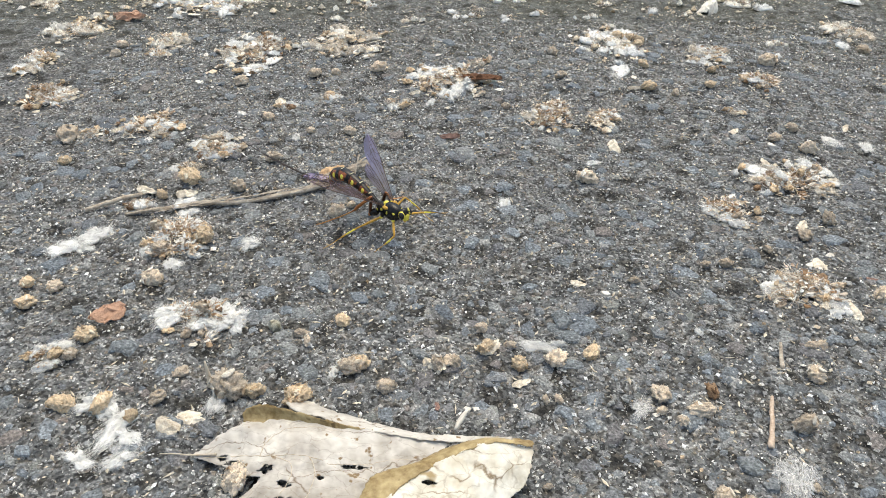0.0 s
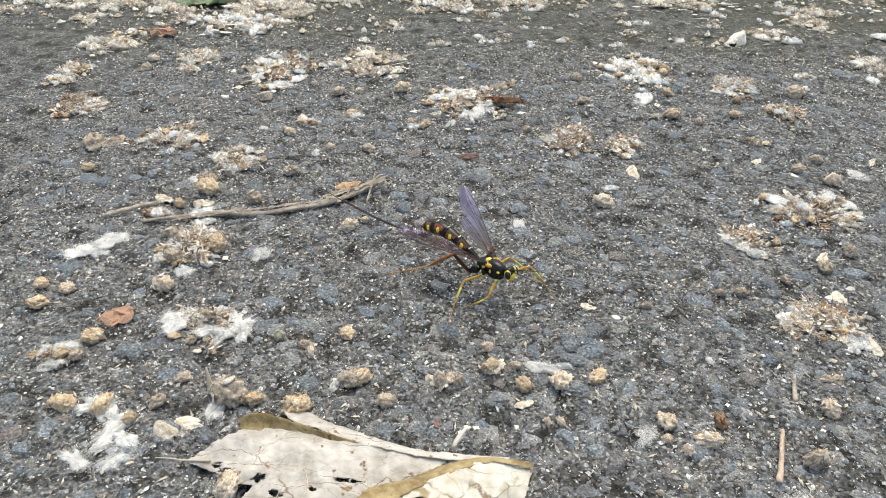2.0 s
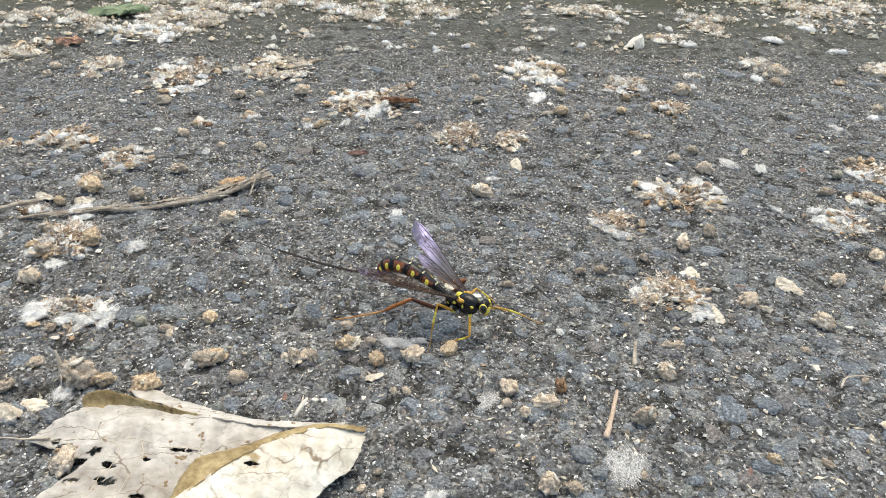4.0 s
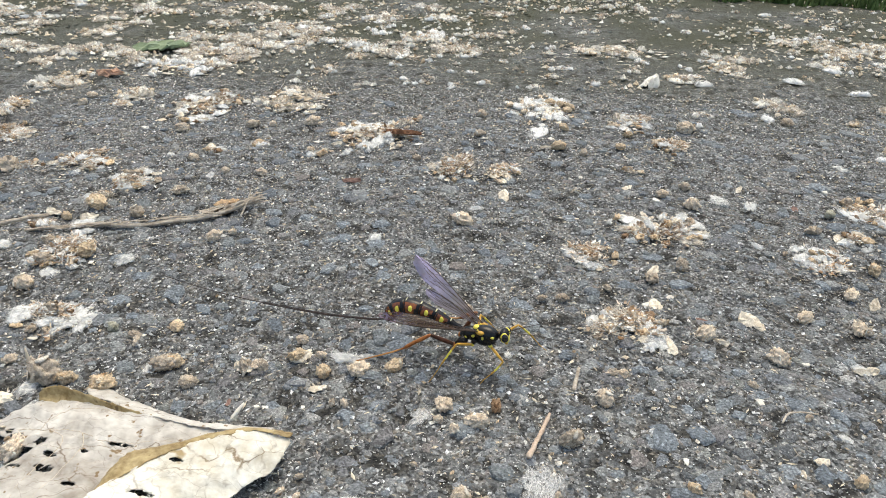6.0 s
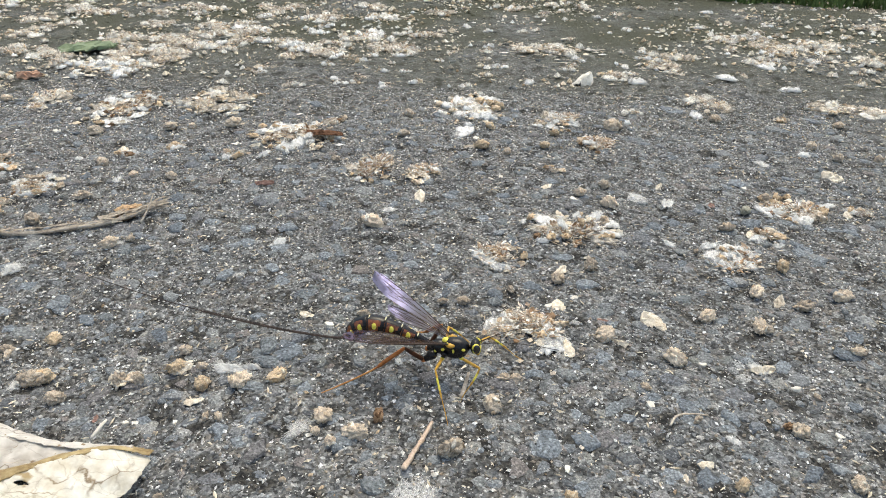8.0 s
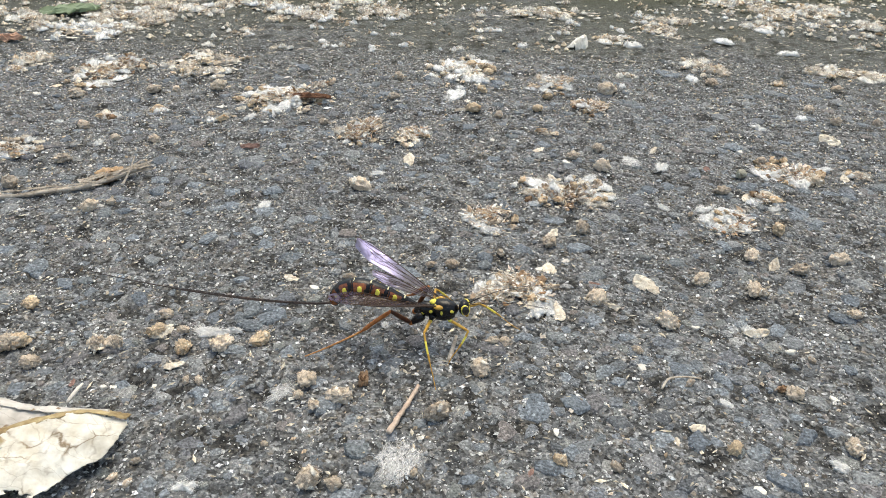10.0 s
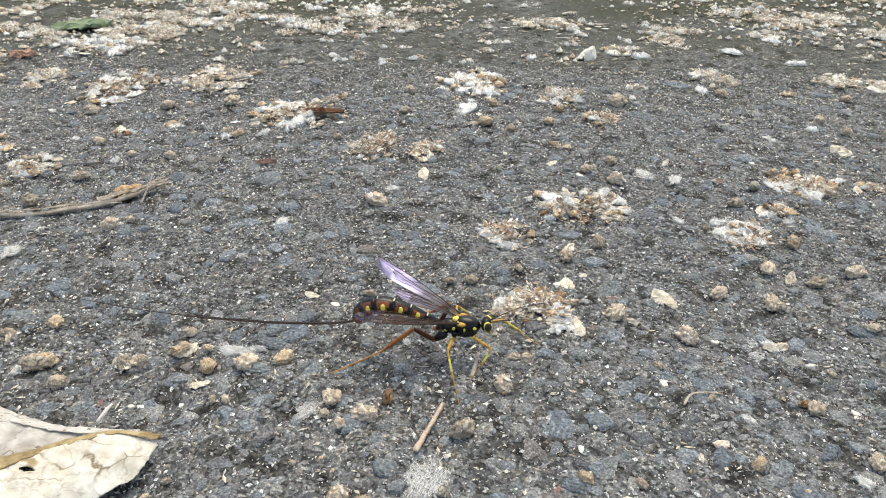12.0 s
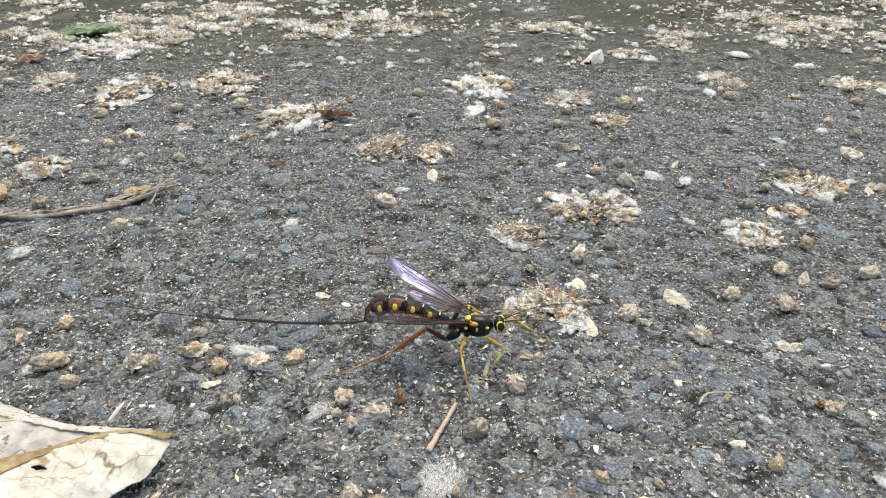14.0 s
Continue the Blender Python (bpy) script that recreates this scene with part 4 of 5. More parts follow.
def far_debris():
    """The carpet of husks and down further off, thinning out to bare patches."""
    made = 0
    while made < 96:
        y = 430 + 280 * dice.random() ** 1.3
        x = dice.uniform(-0.62 * y - 40, 0.75 * y + 60)
        if waves(x, y, 80, 9) < 0.40 + 0.25 * (x > 150):
            continue
        clump(x, y, dice.uniform(7, 20), dice.uniform(5, 11), dice.choice((0.15, 0.35, 0.65)), "", 0.3)
        made += 1
    for _ in range(42):
        clump(dice.uniform(90, 470), dice.uniform(415, 650), dice.uniform(4, 10), dice.uniform(3, 7), dice.choice((0.3, 0.65, 0.8)), "", 0.22)
    for _ in range(115):
        y = 415 + 330 * dice.random()
        clump(dice.uniform(-.55 * y - 40, .62 * y + 60), y, dice.uniform(3, 7), dice.uniform(2, 5), dice.choice((.2, .5, .85)), "small far scatter of white down and husk crumbs", 0.14)
    for _ in range(26):
        clump(dice.uniform(-60, 130), dice.uniform(365, 475), dice.uniform(3, 8), dice.uniform(2, 5), dice.choice((.3, .6, .85)), "small scatter of white down and brown husk crumbs", 0.2)
    for _ in range(56):
        clump(dice.uniform(-330, -60), dice.uniform(395, 600), dice.uniform(9, 18), dice.uniform(6, 11), 0.3, "", 0.35)


far_debris()


# ---- the big dry leaf ----
def coons(top, low, left, right, nu, nv, ripple, seed, holes=(), curl=0.0):
    """A sheet stretched between four edges, rippled, with holes eaten through it."""
    a, b, c, d = spline(top, nu), spline(low, nu), spline(left, nv), spline(right, nv)
    verts, keep = [], []
    for j in range(nv):
        v = j / (nv - 1)
        for i in range(nu):
            u = i / (nu - 1)
            p = a[i] * (1 - v) + b[i] * v + c[j] * (1 - u) + d[j] * u
            p -= a[0] * (1 - u) * (1 - v) + a[-1] * u * (1 - v) + b[0] * (1 - u) * v + b[-1] * u * v
            q = Vector((p.x * .16, p.y * .16, seed))
            p.z += ripple * (noise.noise(q) + 0.5 * noise.noise(q * 2.7) + 0.22 * abs(noise.noise(Vector((p.x * .25 + p.y * .5, p.y * .5 - p.x * .7, seed)))) + 0.12 * noise.noise(q * 7)) + curl * math.sin(math.pi * v) * math.sin(math.pi * u)
            edge = min(u, 1 - u, v, 1 - v)
            if edge == 0:
                p += 0.45 * Vector((noise.noise(q * 9), noise.noise(q * 9 + Vector((5, 0, 0))), 0.3 * noise.noise(q * 6)))
            verts.append(p * MM)
    def level(p):
        return min((((p.x - hx) / hr) ** 2 + ((p.y - hy) / hs) ** 2 + 1.3 * noise.noise(Vector((p.x, p.y * 1.4, hx)) * 1.3) + 0.5 * noise.noise(Vector((p.x, p.y, hx)) * 3), (hx, hy)) for hx, hy, hr, hs in holes)

    eaten = set()
    for j in range(nv - 1):
        for i in range(nu - 1):
            k = j * nu + i
            mid = (verts[k] + verts[k + nu + 1]) / 2 / MM
            if holes and level(mid)[0] < 1:
                eaten.update((k, k + nu, k + nu + 1, k + 1))
            else:
                keep.append((k, k + nu, k + nu + 1, k + 1))
    for k in eaten & {i for f in keep for i in f}:
        for _ in range(4):
            p = verts[k] / MM
            much, (hx, hy) = level(p)
            pull = min(1.25, max(.8, 1 / math.sqrt(max(.2, much))))
            verts[k].x, verts[k].y = (hx + (p.x - hx) * pull) * MM, (hy + (p.y - hy) * pull) * MM
    return verts, keep


def leaf_part(name, parent, mat, edges, nu, nv, ripple, seed, label="", holes=(), curl=0.0):
    ob = part(name, mesh_of(name, *coons(*edges, nu, nv, ripple, seed, holes, curl), mat, True), parent, label)
    thick = ob.modifiers.new("thickness", "SOLIDIFY")
    thick.thickness, thick.offset = 0.00016, 0
    return ob


def dry_leaf():
    leaf = tagged(new("dry_leaf"), "large pale dry leaf, torn, curled and eaten through, lying on asphalt", "leaf")
    holes = [(-35.5, 91, 1.4, .9), (-31, 87.3, 1.2, .7), (-30.5, 83.5, 2.2, .9), (-38, 84.2, 1.9, .5), (-45.5, 95, .9, .9), (-43, 93.4, 1.6, .5),
             (-24, 88.7, .7, .5), (-23, 80, 1.6, .6), (-41, 91.6, .5, .4), (-38, 77, .9, .7), (-17.5, 91.3, 2.6, .5)]
    blade = leaf_part("blade", leaf, LEAF_PALE, ([(-53, 96.5, 1), (-43.5, 101.8, 4), (-31, 104, 5), (-15, 100.5, 4.5), (2, 97.5, 4.5)],
              [(-44, 76, 1.5), (-36, 70, 3), (-27, 66, 4), (-18, 64, 4)],
              [(-53, 96.5, 1), (-40, 90.5, 2.5), (-36.5, 89, 3), (-43, 81, 2), (-44, 76, 1.5)],
              [(2, 97.5, 4.5), (-6, 89.5, 3.8), (-13.5, 80, 3.2), (-18, 64, 4)]), 170, 120, 0.8, 3, "pinkish-white leaf blade with dark holes", holes)
    leaf_part("back_flap", leaf, LEAF_PALE, ([(-34, 112.5, 2), (-22, 107, 2.5), (-4, 100.5, 4), (15, 97.8, 6.2)],
              [(-30, 105, 4.6), (-16, 100.6, 4.8), (-2, 97.5, 5.2), (15, 96.8, 6)],
              [(-34, 112.5, 2), (-34.5, 108.5, 3.5), (-30, 105, 4.6)], [(15, 97.8, 6.2), (15, 97.3, 6.3), (15, 96.8, 6)]), 50, 10, 0.3, 5, "")
    leaf_part("curled_edge", leaf, LEAF_TAN, ([(-42, 104.2, 7.0), (-38, 104.6, 7.8), (-30, 103, 7), (-21, 101.2, 5.6), (-14.5, 100.6, 4.8)],
              [(-42.8, 102.6, 4.6), (-38, 102, 4.6), (-30, 101.4, 4.7), (-21, 100, 4.5), (-14, 99.8, 4.3)],
              [(-42, 104.2, 7.0), (-42.8, 103.5, 5.8), (-42.8, 102.6, 4.6)], [(-14.5, 100.6, 4.8), (-14.2, 100.2, 4.6), (-14, 99.8, 4.3)]), 50, 12, 0.25, 7,
              "olive-brown curled leaf edge", (), -1.2)
    leaf_part("folded_lobe", leaf, LEAF_CREAM, ([(19, 95.7, 5.6), (12.3, 96, 6.8), (4.6, 93.4, 7.2), (-6.6, 86.1, 7), (-14.5, 78.5, 6), (-20, 73, 5.2), (-27, 70.5, 4.6)],
              [(18.8, 94.4, 4.8), (17.4, 89.5, 3.6), (13, 84.5, 3), (9.4, 79.8, 2.8), (4, 74.5, 3), (-2, 67, 3), (-10, 57, 3)],
              [(19, 95.7, 5.6), (19.1, 95, 5.2), (18.8, 94.4, 4.8)], [(-27, 70.5, 4.6), (-18, 64.5, 4.5), (-10, 57, 3)]), 150, 100, 0.8, 9,
              "cream-white folded leaf lobe with cracks", [(-2.4, 86.0, 1.3, .5), (5.6, 77.6, 2.8, 1.2), (-6.5, 77.6, 3.0, .5)], 0.8)
    leaf_part("curled_edge", leaf, LEAF_TAN, ([(19, 97.8, 5.2), (11.2, 98.6, 5.4), (3, 96.4, 5.4), (-5.3, 91.8, 5.4), (-12.6, 89, 5.4), (-15.2, 85, 5.2), (-16.2, 78.6, 5)],
              [(19.1, 95.6, 5.7), (12.4, 95.8, 7.0), (4.7, 93.2, 7.4), (-.9, 89.5, 7.4), (-6.6, 85.9, 7.2), (-10.4, 82, 6.8), (-15, 77.4, 6)],
              [(19, 97.8, 5.2), (19.2, 96.4, 5.8), (19.1, 95.6, 5.7)], [(-16.2, 78.6, 5), (-15.9, 78, 5.6), (-15, 77.4, 6)]), 90, 20, 0.45, 11,
              "ochre rolled leaf edge", (), 0.5)
    part("petiole", tube("petiole", spline([Vector(p) * MM for p in ((-59.5, 96.6, 1.2), (-56, 96.8, .9), (-53, 96.4, 1.1), (-47, 95.5, 2.6))], 14),
                         [0.0001 + 0.000014 * i for i in range(14)], LEAF_VEIN, 7, 1, 0.1, 2), leaf, "thin broken stalk")
    grid = [v.co for v in blade.data.vertices]
    for path in (((2, 6), (40, 30), (90, 44), (150, 52)), ((40, 30), (60, 60), (76, 100)), ((78, 42), (96, 70), (104, 104)), ((30, 25), (60, 14), (110, 8)), ((100, 46), (130, 34), (160, 22))):
        pts = [grid[int(round(q.y)) * 170 + int(round(q.x))] + Vector((0, 0, .00006)) for q in spline([(a, c, 0) for a, c in path], 26)]
        part("vein", tube("vein", pts, [0.00013 - 0.000003 * k for k in range(26)], LEAF_VEIN, 6), leaf)
    part("torn_strip", tube("torn_strip", spline([Vector(p) * MM for p in ((3, 102, 3.4), (4.2, 103.6, 4.8), (5.6, 105.2, 6.2))], 8),
                            [.0004, .0005, .00055, .0006, .0006, .0005, .0004, .0003], FLAKE, 6, 0.6, .2, 4), leaf, "small upright white torn strip")


dry_leaf()


# ---- twigs, sticks and scraps with a shape of their own ----
def stick(name, points, r0, r1, mat, label, category, n=30, rough=0.16):
    pts = spline([Vector((x * MM, y * MM, z * MM + rest(x * MM, y * MM))) for x, y, z in points], n)
    return tagged(new(name, tube(name, pts, [(r0 + (r1 - r0) * i / (n - 1)) * MM for i in range(n)], mat, 9, 0.85, rough, len(points))), label, category)


def twigs():
    twig = stick("twig", [(-100, 187.5, 1), (-90, 191, 1.2), (-78, 194.6, 1.3), (-66, 197.4, 1.2), (-52, 202, 1.5), (-44, 206, 1.7), (-36, 211, 2.1), (-30, 217, 2.4)],
                 0.6, 1.0, TWIG, "pale weathered twig with a frayed end on asphalt", "twig", 60, .3)
    part("splinter", tube("splinter", spline([Vector(p) * MM for p in ((-31, 207, .8), (-30, 212, 4), (-29, 216, 8))], 8), [.0004 - .00003 * i for i in range(8)], TWIG, 6), twig)
    q = random.Random(5)
    verts, faces = [], []
    for k in range(90):
        u = q.uniform(0, 1) ** .8
        p = Vector((-46 + 17 * u + q.gauss(0, .8), 205 + 12.5 * u + q.gauss(0, .9), 1.8 + .8 * u + q.gauss(0, .7))) * MM
        way = Vector((.78 + q.gauss(0, .16), .6 + q.gauss(0, .2), q.gauss(.04, .12))).normalized() * q.uniform(.003, .0075)
        strand(verts, faces, p, p + way * .5 + Vector((0, 0, q.gauss(0, .0003))), p + way, q.uniform(.00012, .00042))
    for k in range(40):
        u = q.uniform(0, 1)
        p = Vector((-98 + 52 * u, 188.2 + 17 * u ** 1.15 + q.gauss(0, .4), 1.6)) * MM
        way = Vector((.95, .28 + q.gauss(0, .12), q.gauss(.05, .08))).normalized() * q.uniform(.004, .011)
        strand(verts, faces, p, p + way * .5, p + way, q.uniform(.0001, .00022))
    tagged(part("frayed_bark", mesh_of("frayed_bark", verts, faces, TWIG), twig, "frayed grey-brown bark fibres"), kind="stuff")
    part("bark_flap", shell("bark_flap", CAPSULE_RUST, 303, .9, .5, 1.2), twig, "curled rust-brown bark", pose(-.0385, .2145, .0022, 0, 0, 35) @ Matrix.Diagonal((.0045, .0045, .004, 1)))
    fork = spline([Vector(p) * MM for p in ((-114, 190.5, .8), (-108, 194.5, 1.2), (-103, 198, 1.2), (-99, 200, 1))], 14)
    part("side_shoot", tube("side_shoot", fork, [.0007] * 14, TWIG, 7, 1, .3, 3), twig)
    stick("stick", [(76.2, 114, 1.6), (74.6, 109.5, 1.2), (73, 105, 1), (71, 100, .8)], 0.42, 0.62, STICK, "short straight pale brown stick on asphalt", "stick", 20, .3)
    stick("plant_hair", [(131, 117.5, .5), (133, 120, .9), (137, 121.5, 1), (141, 122, .5)], 0.28, 0.2, TWIG, "thin curved straw-coloured stem on asphalt", "stem", 14)
    stick("straw_sliver", [(-54, 116.5, .6), (-54.1, 116.8, 3), (-54.6, 117.6, 7.5)], 1.0, 0.2, HUSK, "upright pale green-tan sliver of straw", "straw", 10, .05)
    stick("straw_sliver", [(82.6, 124, .8), (83.4, 127.5, 1.6), (84.2, 131, 2.2)], 0.55, 0.35, TWIG, "short split grey straw lying on asphalt", "straw", 10, .2)
    chunk = tagged(new("husk_scrap", shell("husk_scrap", FLAKE, 95, 1.6, 0.6, 1.0)), "pale upright folded husk on asphalt", "seed husk")
    chunk.matrix_basis = pose(.145, .397, .002, 20, -10, 60) @ Matrix.Diagonal((.0075, .0085, .0085, 1))
    bark = tagged(new("bark_chip", shell("bark_chip", BARK, 91, 0.6, 0.3, 1.6)), "long red-brown bark chip on a heap of down", "bark chip")
    bark.matrix_basis = pose(16 * MM, 296 * MM, 2.5 * MM, 0, 0, -4) @ Matrix.Diagonal((.0082, .0085, .006, 1))
    for x, y, s, turn, mat, label in ((-88, 141.5, 4.6, 24, LEAF_RUST, "rust-brown broken leaf scrap with a raised edge"),
                                      (-167, 377, 9.5, -20, LEAF_RUST, "flat reddish-brown leaf scrap among seed husks"),
                                      (-163, 438, 19.0, -5, LEAF_GREEN, "fallen green leaf half buried in seed debris")):
        ob = tagged(new("leaf_scrap", shell("leaf_scrap", mat, int(s * 3), 0.75, 0.7 if s < 9 else 0.4, 1.9 if s < 20 else .8)), label, "leaf")
        ob.matrix_basis = pose(x * MM, y * MM, rest(x * MM, y * MM) + .1 * s * MM, 8, -6, turn) @ Matrix.Diagonal((s * MM, s * MM, s * MM * (.8 if s < 15 else .4), 1))


twigs()


# ---- the wasp: x ahead, y to its left, z up from the ground; millimetres ----
def ball(centre, radii, seg=20, rings=14):
    bm = bmesh.new()
    bmesh.ops.create_uvsphere(bm, u_segments=seg, v_segments=rings, radius=1)
    for v in bm.verts:
        v.co = Vector((v.co.x * radii[0], v.co.y * radii[1], v.co.z * radii[2]))
        v.co = (v.co + Vector(centre)) * MM
    return bm


def patch(name, centre, normal, size, mat, parent, label="", bulge=0.25):
    """A small domed spot of colour set on a shell."""
    bm = bmesh.new()
    bmesh.ops.create_uvsphere(bm, u_segments=12, v_segments=8, radius=1)
    turn = Vector(normal).to_track_quat("Z", "X").to_matrix()
    for v in bm.verts:
        v.co = (turn @ Vector((v.co.x * size[0], v.co.y * size[1], v.co.z * bulge)) + Vector(centre)) * MM
    return part(name, bm_mesh(name, bm, mat), parent, label)


def wing_shape(length, width, blunt):
    """Leading edge and chord along a wing, from base to tip."""
    rows = []
    for i in range(25):
        u = i / 24
        chord = width * (0.12 + 0.88 * math.sin(math.pi * min(1, u * blunt) / 2) ** 1.5) * (1 if u < 0.72 else math.sqrt(max(0.0, 1 - ((u - 0.72) / 0.28) ** 2)) * .98 + .02)
        rows.append((u * length, 0.04 * width * math.sin(math.pi * u) - (0.3 * width * max(0, (u - .78) / .22) ** 2.2), chord))
    return rows


def make_wing(name, base, tip, side, width, parent, label, twist=0.0):
    base, tip = Vector(base), Vector(tip)
    d = (tip - base).normalized()
    back = Vector((-1, 0, 0)) - Vector((-1, 0, 0)).dot(d) * d
    back.normalize()
    back.rotate(Matrix.Rotation(radians(twist * side), 3, d))
    up = d.cross(back) * side
    rows = wing_shape((tip - base).length, width, 1.25)
    verts, faces, nv = [], [], 8
    lo = base

    def at(s, lead, chord, v):
        sag = 0.35 * math.sin(3.1 * v + s * .25) * (s / 25)
        return d * s + back * (chord * v - lead) + up * (sag - 0.25 * v * v)
    for s, lead, chord in rows:
        for j in range(nv):
            verts.append(at(s, lead, chord, j / (nv - 1)) * MM)
    for i in range(len(rows) - 1):
        for j in range(nv - 1):
            k = i * nv + j
            faces.append((k, k + 1, k + nv + 1, k + nv))
    ob = part(name, mesh_of(name, verts, faces, WING_SHEEN if side > 0 else WING_SMOKY, True), parent, label, Matrix.Translation(lo * MM))

    def vein(path, r):
        pts = [at(*rows[min(24, int(round(i)))], v) * MM for i, v in path]
        part("vein", tube("vein", spline(pts, 14), [r * MM * (1 - 0.03 * k) for k in range(14)], VEIN, 5), ob)
    vein([(0, 0), (8, 0), (16, 0), (23, .02)], .15)
    vein([(0, .4), (6, .3), (12, .28), (20, .35), (24, .4)], .085)
    vein([(1, .8), (8, .62), (14, .6), (22, .75)], .075)
    vein([(12, .0), (14, .28), (16, .62)], .065)
    vein([(16, .05), (18, .3), (22, .15)], .065)
    vein([(9, .3), (15, .45), (19, .5), (24, .55)], .07)
    vein([(13, .6), (17, .8), (21, .95)], .06)
    vein([(17, .6), (19, .5)], .06)
    vein([(0, 1), (8, .97), (16, .99), (22, 1)], .06)
    return ob


TAIL_ROOT = (-.0269, 0, .0094)
ANTENNAE = {1: ((0, 0, 0), (2.8, 1.0, 1.2), (7.8, 3.5, 2.2), (13.8, 6.5, 1.8), (18.8, 9.0, .8)),
            -1: ((0, 0, 0), (2.8, -.3, 1.0), (7.8, 0, 1.5), (13.8, 1.0, .8), (18.8, 2.0, -.4))}


def wasp_body():
    wasp = tagged(new("wasp"), "long black and brown ichneumon wasp with yellow spots and violet wings", "wasp")
    thorax = part("thorax", bm_mesh("thorax", ball((-0.6, 0, 11.0), (3.6, 2.2, 2.3)), BLACK), wasp, "glossy black thorax")
    part("thorax_rear", bm_mesh("thorax_rear", ball((-4.3, 0, 10.4), (2.6, 1.8, 1.9)), BLACK), thorax)
    part("breast", bm_mesh("breast", ball((-0.9, 0, 9.5), (3.2, 1.75, 1.9)), BLACK), thorax)
    part("scutellum", bm_mesh("scutellum", ball((-3.0, 0, 12.5), (.9, .9, .6)), YELLOW), thorax, "yellow plate")
    for s in (-1, 1):
        for c, size in (((1.6, 1.75 * s, 11.4), (.45, .65)), ((-.8, 2.15 * s, 11.0), (.7, .4)), ((-3.4, 1.85 * s, 10.9), (.5, .6)), ((-5.3, 1.5 * s, 10.0), (.5, .6)), ((-2.4, 1.4 * s, 12.4), (.6, .35))):
            patch("yellow_spot", c, (0.1, s, .25), (size[0] * .8, size[1] * .75), YELLOW, thorax)
        part("wing_hinge", bm_mesh("wing_hinge", ball((-1.6, 1.9 * s, 12.3), (1.1, .65, .55)), AMBER), thorax, "orange wing hinge")
    head = part("head", bm_mesh("head", ball((4.2, 0, 11.8), (1.25, 2.0, 1.85)), BLACK), wasp, "black head with yellow face")
    part("face", bm_mesh("face", ball((4.95, 0, 11.1), (.74, 1.25, 1.35)), YELLOW), head, "yellow face")
    feelers = []
    for s in (-1, 1):
        part("eye_ring", bm_mesh("eye_ring", ball((4.5, 1.3 * s, 11.9), (1.03, .78, 1.4)), YELLOW), head, "yellow ring round the eye")
        part("eye", bm_mesh("eye", ball((4.72, 1.58 * s, 12.0), (.92, .66, 1.22)), EYE), head, "large black eye")
        part("jaw", bm_mesh("jaw", ball((5.0, .5 * s, 10.1), (.5, .45, .6)), AMBER), head)
        pts = spline([Vector(p) * MM for p in ANTENNAE[s]], 26)
        feelers.append(part("antenna", tube("antenna", pts, [(.12 - .003 * i) * MM for i in range(26)], THREAD, 6), wasp, "thin dark antenna", pose(5.2 * MM, .5 * s * MM, 12.8 * MM)))
    spine = spline([(-6.0, 0, 10.6), (-9.2, 0, 11.8), (-13.5, 0, 13.5), (-18, 0, 14.6), (-22.5, 0, 14.5), (-25.6, 0, 12.6), (-27.4, 0, 9.5)], 61)
    cuts = (0, 12, 21, 30, 39, 47, 54, 60)
    for k, (a, b) in enumerate(zip(cuts, cuts[1:])):
        pts, rad = [], []
        for i in range(a, b + 1):
            u = i / 60
            base = 0.5 + 1.65 * min(1, u * 1.75) ** 1.05
            base *= 1 if u < .8 else 1 - .45 * ((u - .8) / .2) ** 1.5
            lip = 1 + .05 * ((i - a) / (b - a)) - .02
            pts.append(spine[i] * MM), rad.append(base * lip * MM)
        seg = part("abdomen_segment", tube("abdomen_segment", pts, rad, [BLACK, BROWN] if k else BLACK, 18), wasp, "glossy black segment with a red-brown rear half")
        for n, poly in enumerate(seg.data.polygons):
            side_on = math.sin(2 * math.pi * (n % 18 + .5) / 18)
            if k and n // 18 > .28 * (b - a) - .12 * (b - a) * side_on and n < 18 * (b - a) and -.7 < side_on < .86:
                poly.material_index = 1
        ring = [pts[-2], pts[-2] + (pts[-1] - pts[-2]) * .8]
        if k < 6:
            part("rear_band", tube("rear_band", ring, [rad[-2] * 1.035, rad[-1] * 1.03], BLACK, 18), seg, "black band")
            patch("cream_mark", (pts[-1].x / MM + .1, 0, pts[-1].z / MM + rad[-1] / MM * .97), (0, 0, 1), (.2, .75), CREAM, seg, "cream mark across the back", .12)
        mid = (a + b) // 2 + 1
        p, q = spine[mid], rad[mid - a] / MM
        for s in (-1, 1):
            if 0 < k < 6:
                patch("yellow_spot", (p.x, s * q * .90, p.z + .25 * q), (0, s, .28), (.82, .66), YELLOW, seg, "", .24)
    # the threads start at the abdomen's tip, and are raised and lowered there
    tail = [(0, 0, 0), (-6.6, .1, -1.6), (-21, .7, -3.6), (-40, 2.0, -5.2), (-60, 4.0, -6.2), (-79, 6.2, -6.1)]
    threads = [part("ovipositor", tube("ovipositor", spline([Vector(p) * MM for p in tail], 40), [(.21 - .003 * i) * MM for i in range(40)], THREAD, 7), wasp,
                    "long dark thread-like ovipositor", pose(*TAIL_ROOT))]
    for s in (-1, 1):
        side_tail = [(x, y + s * (.16 + .1 * math.sin(i * .8)), z + .08 * s) for i, (x, y, z) in enumerate(tail[:-2])]
        threads.append(part("ovipositor_sheath", tube("ovipositor_sheath", spline([Vector(p) * MM for p in side_tail], 30), [.11 * MM] * 30, THREAD, 5), wasp, "", pose(*TAIL_ROOT)))
    wings = {}
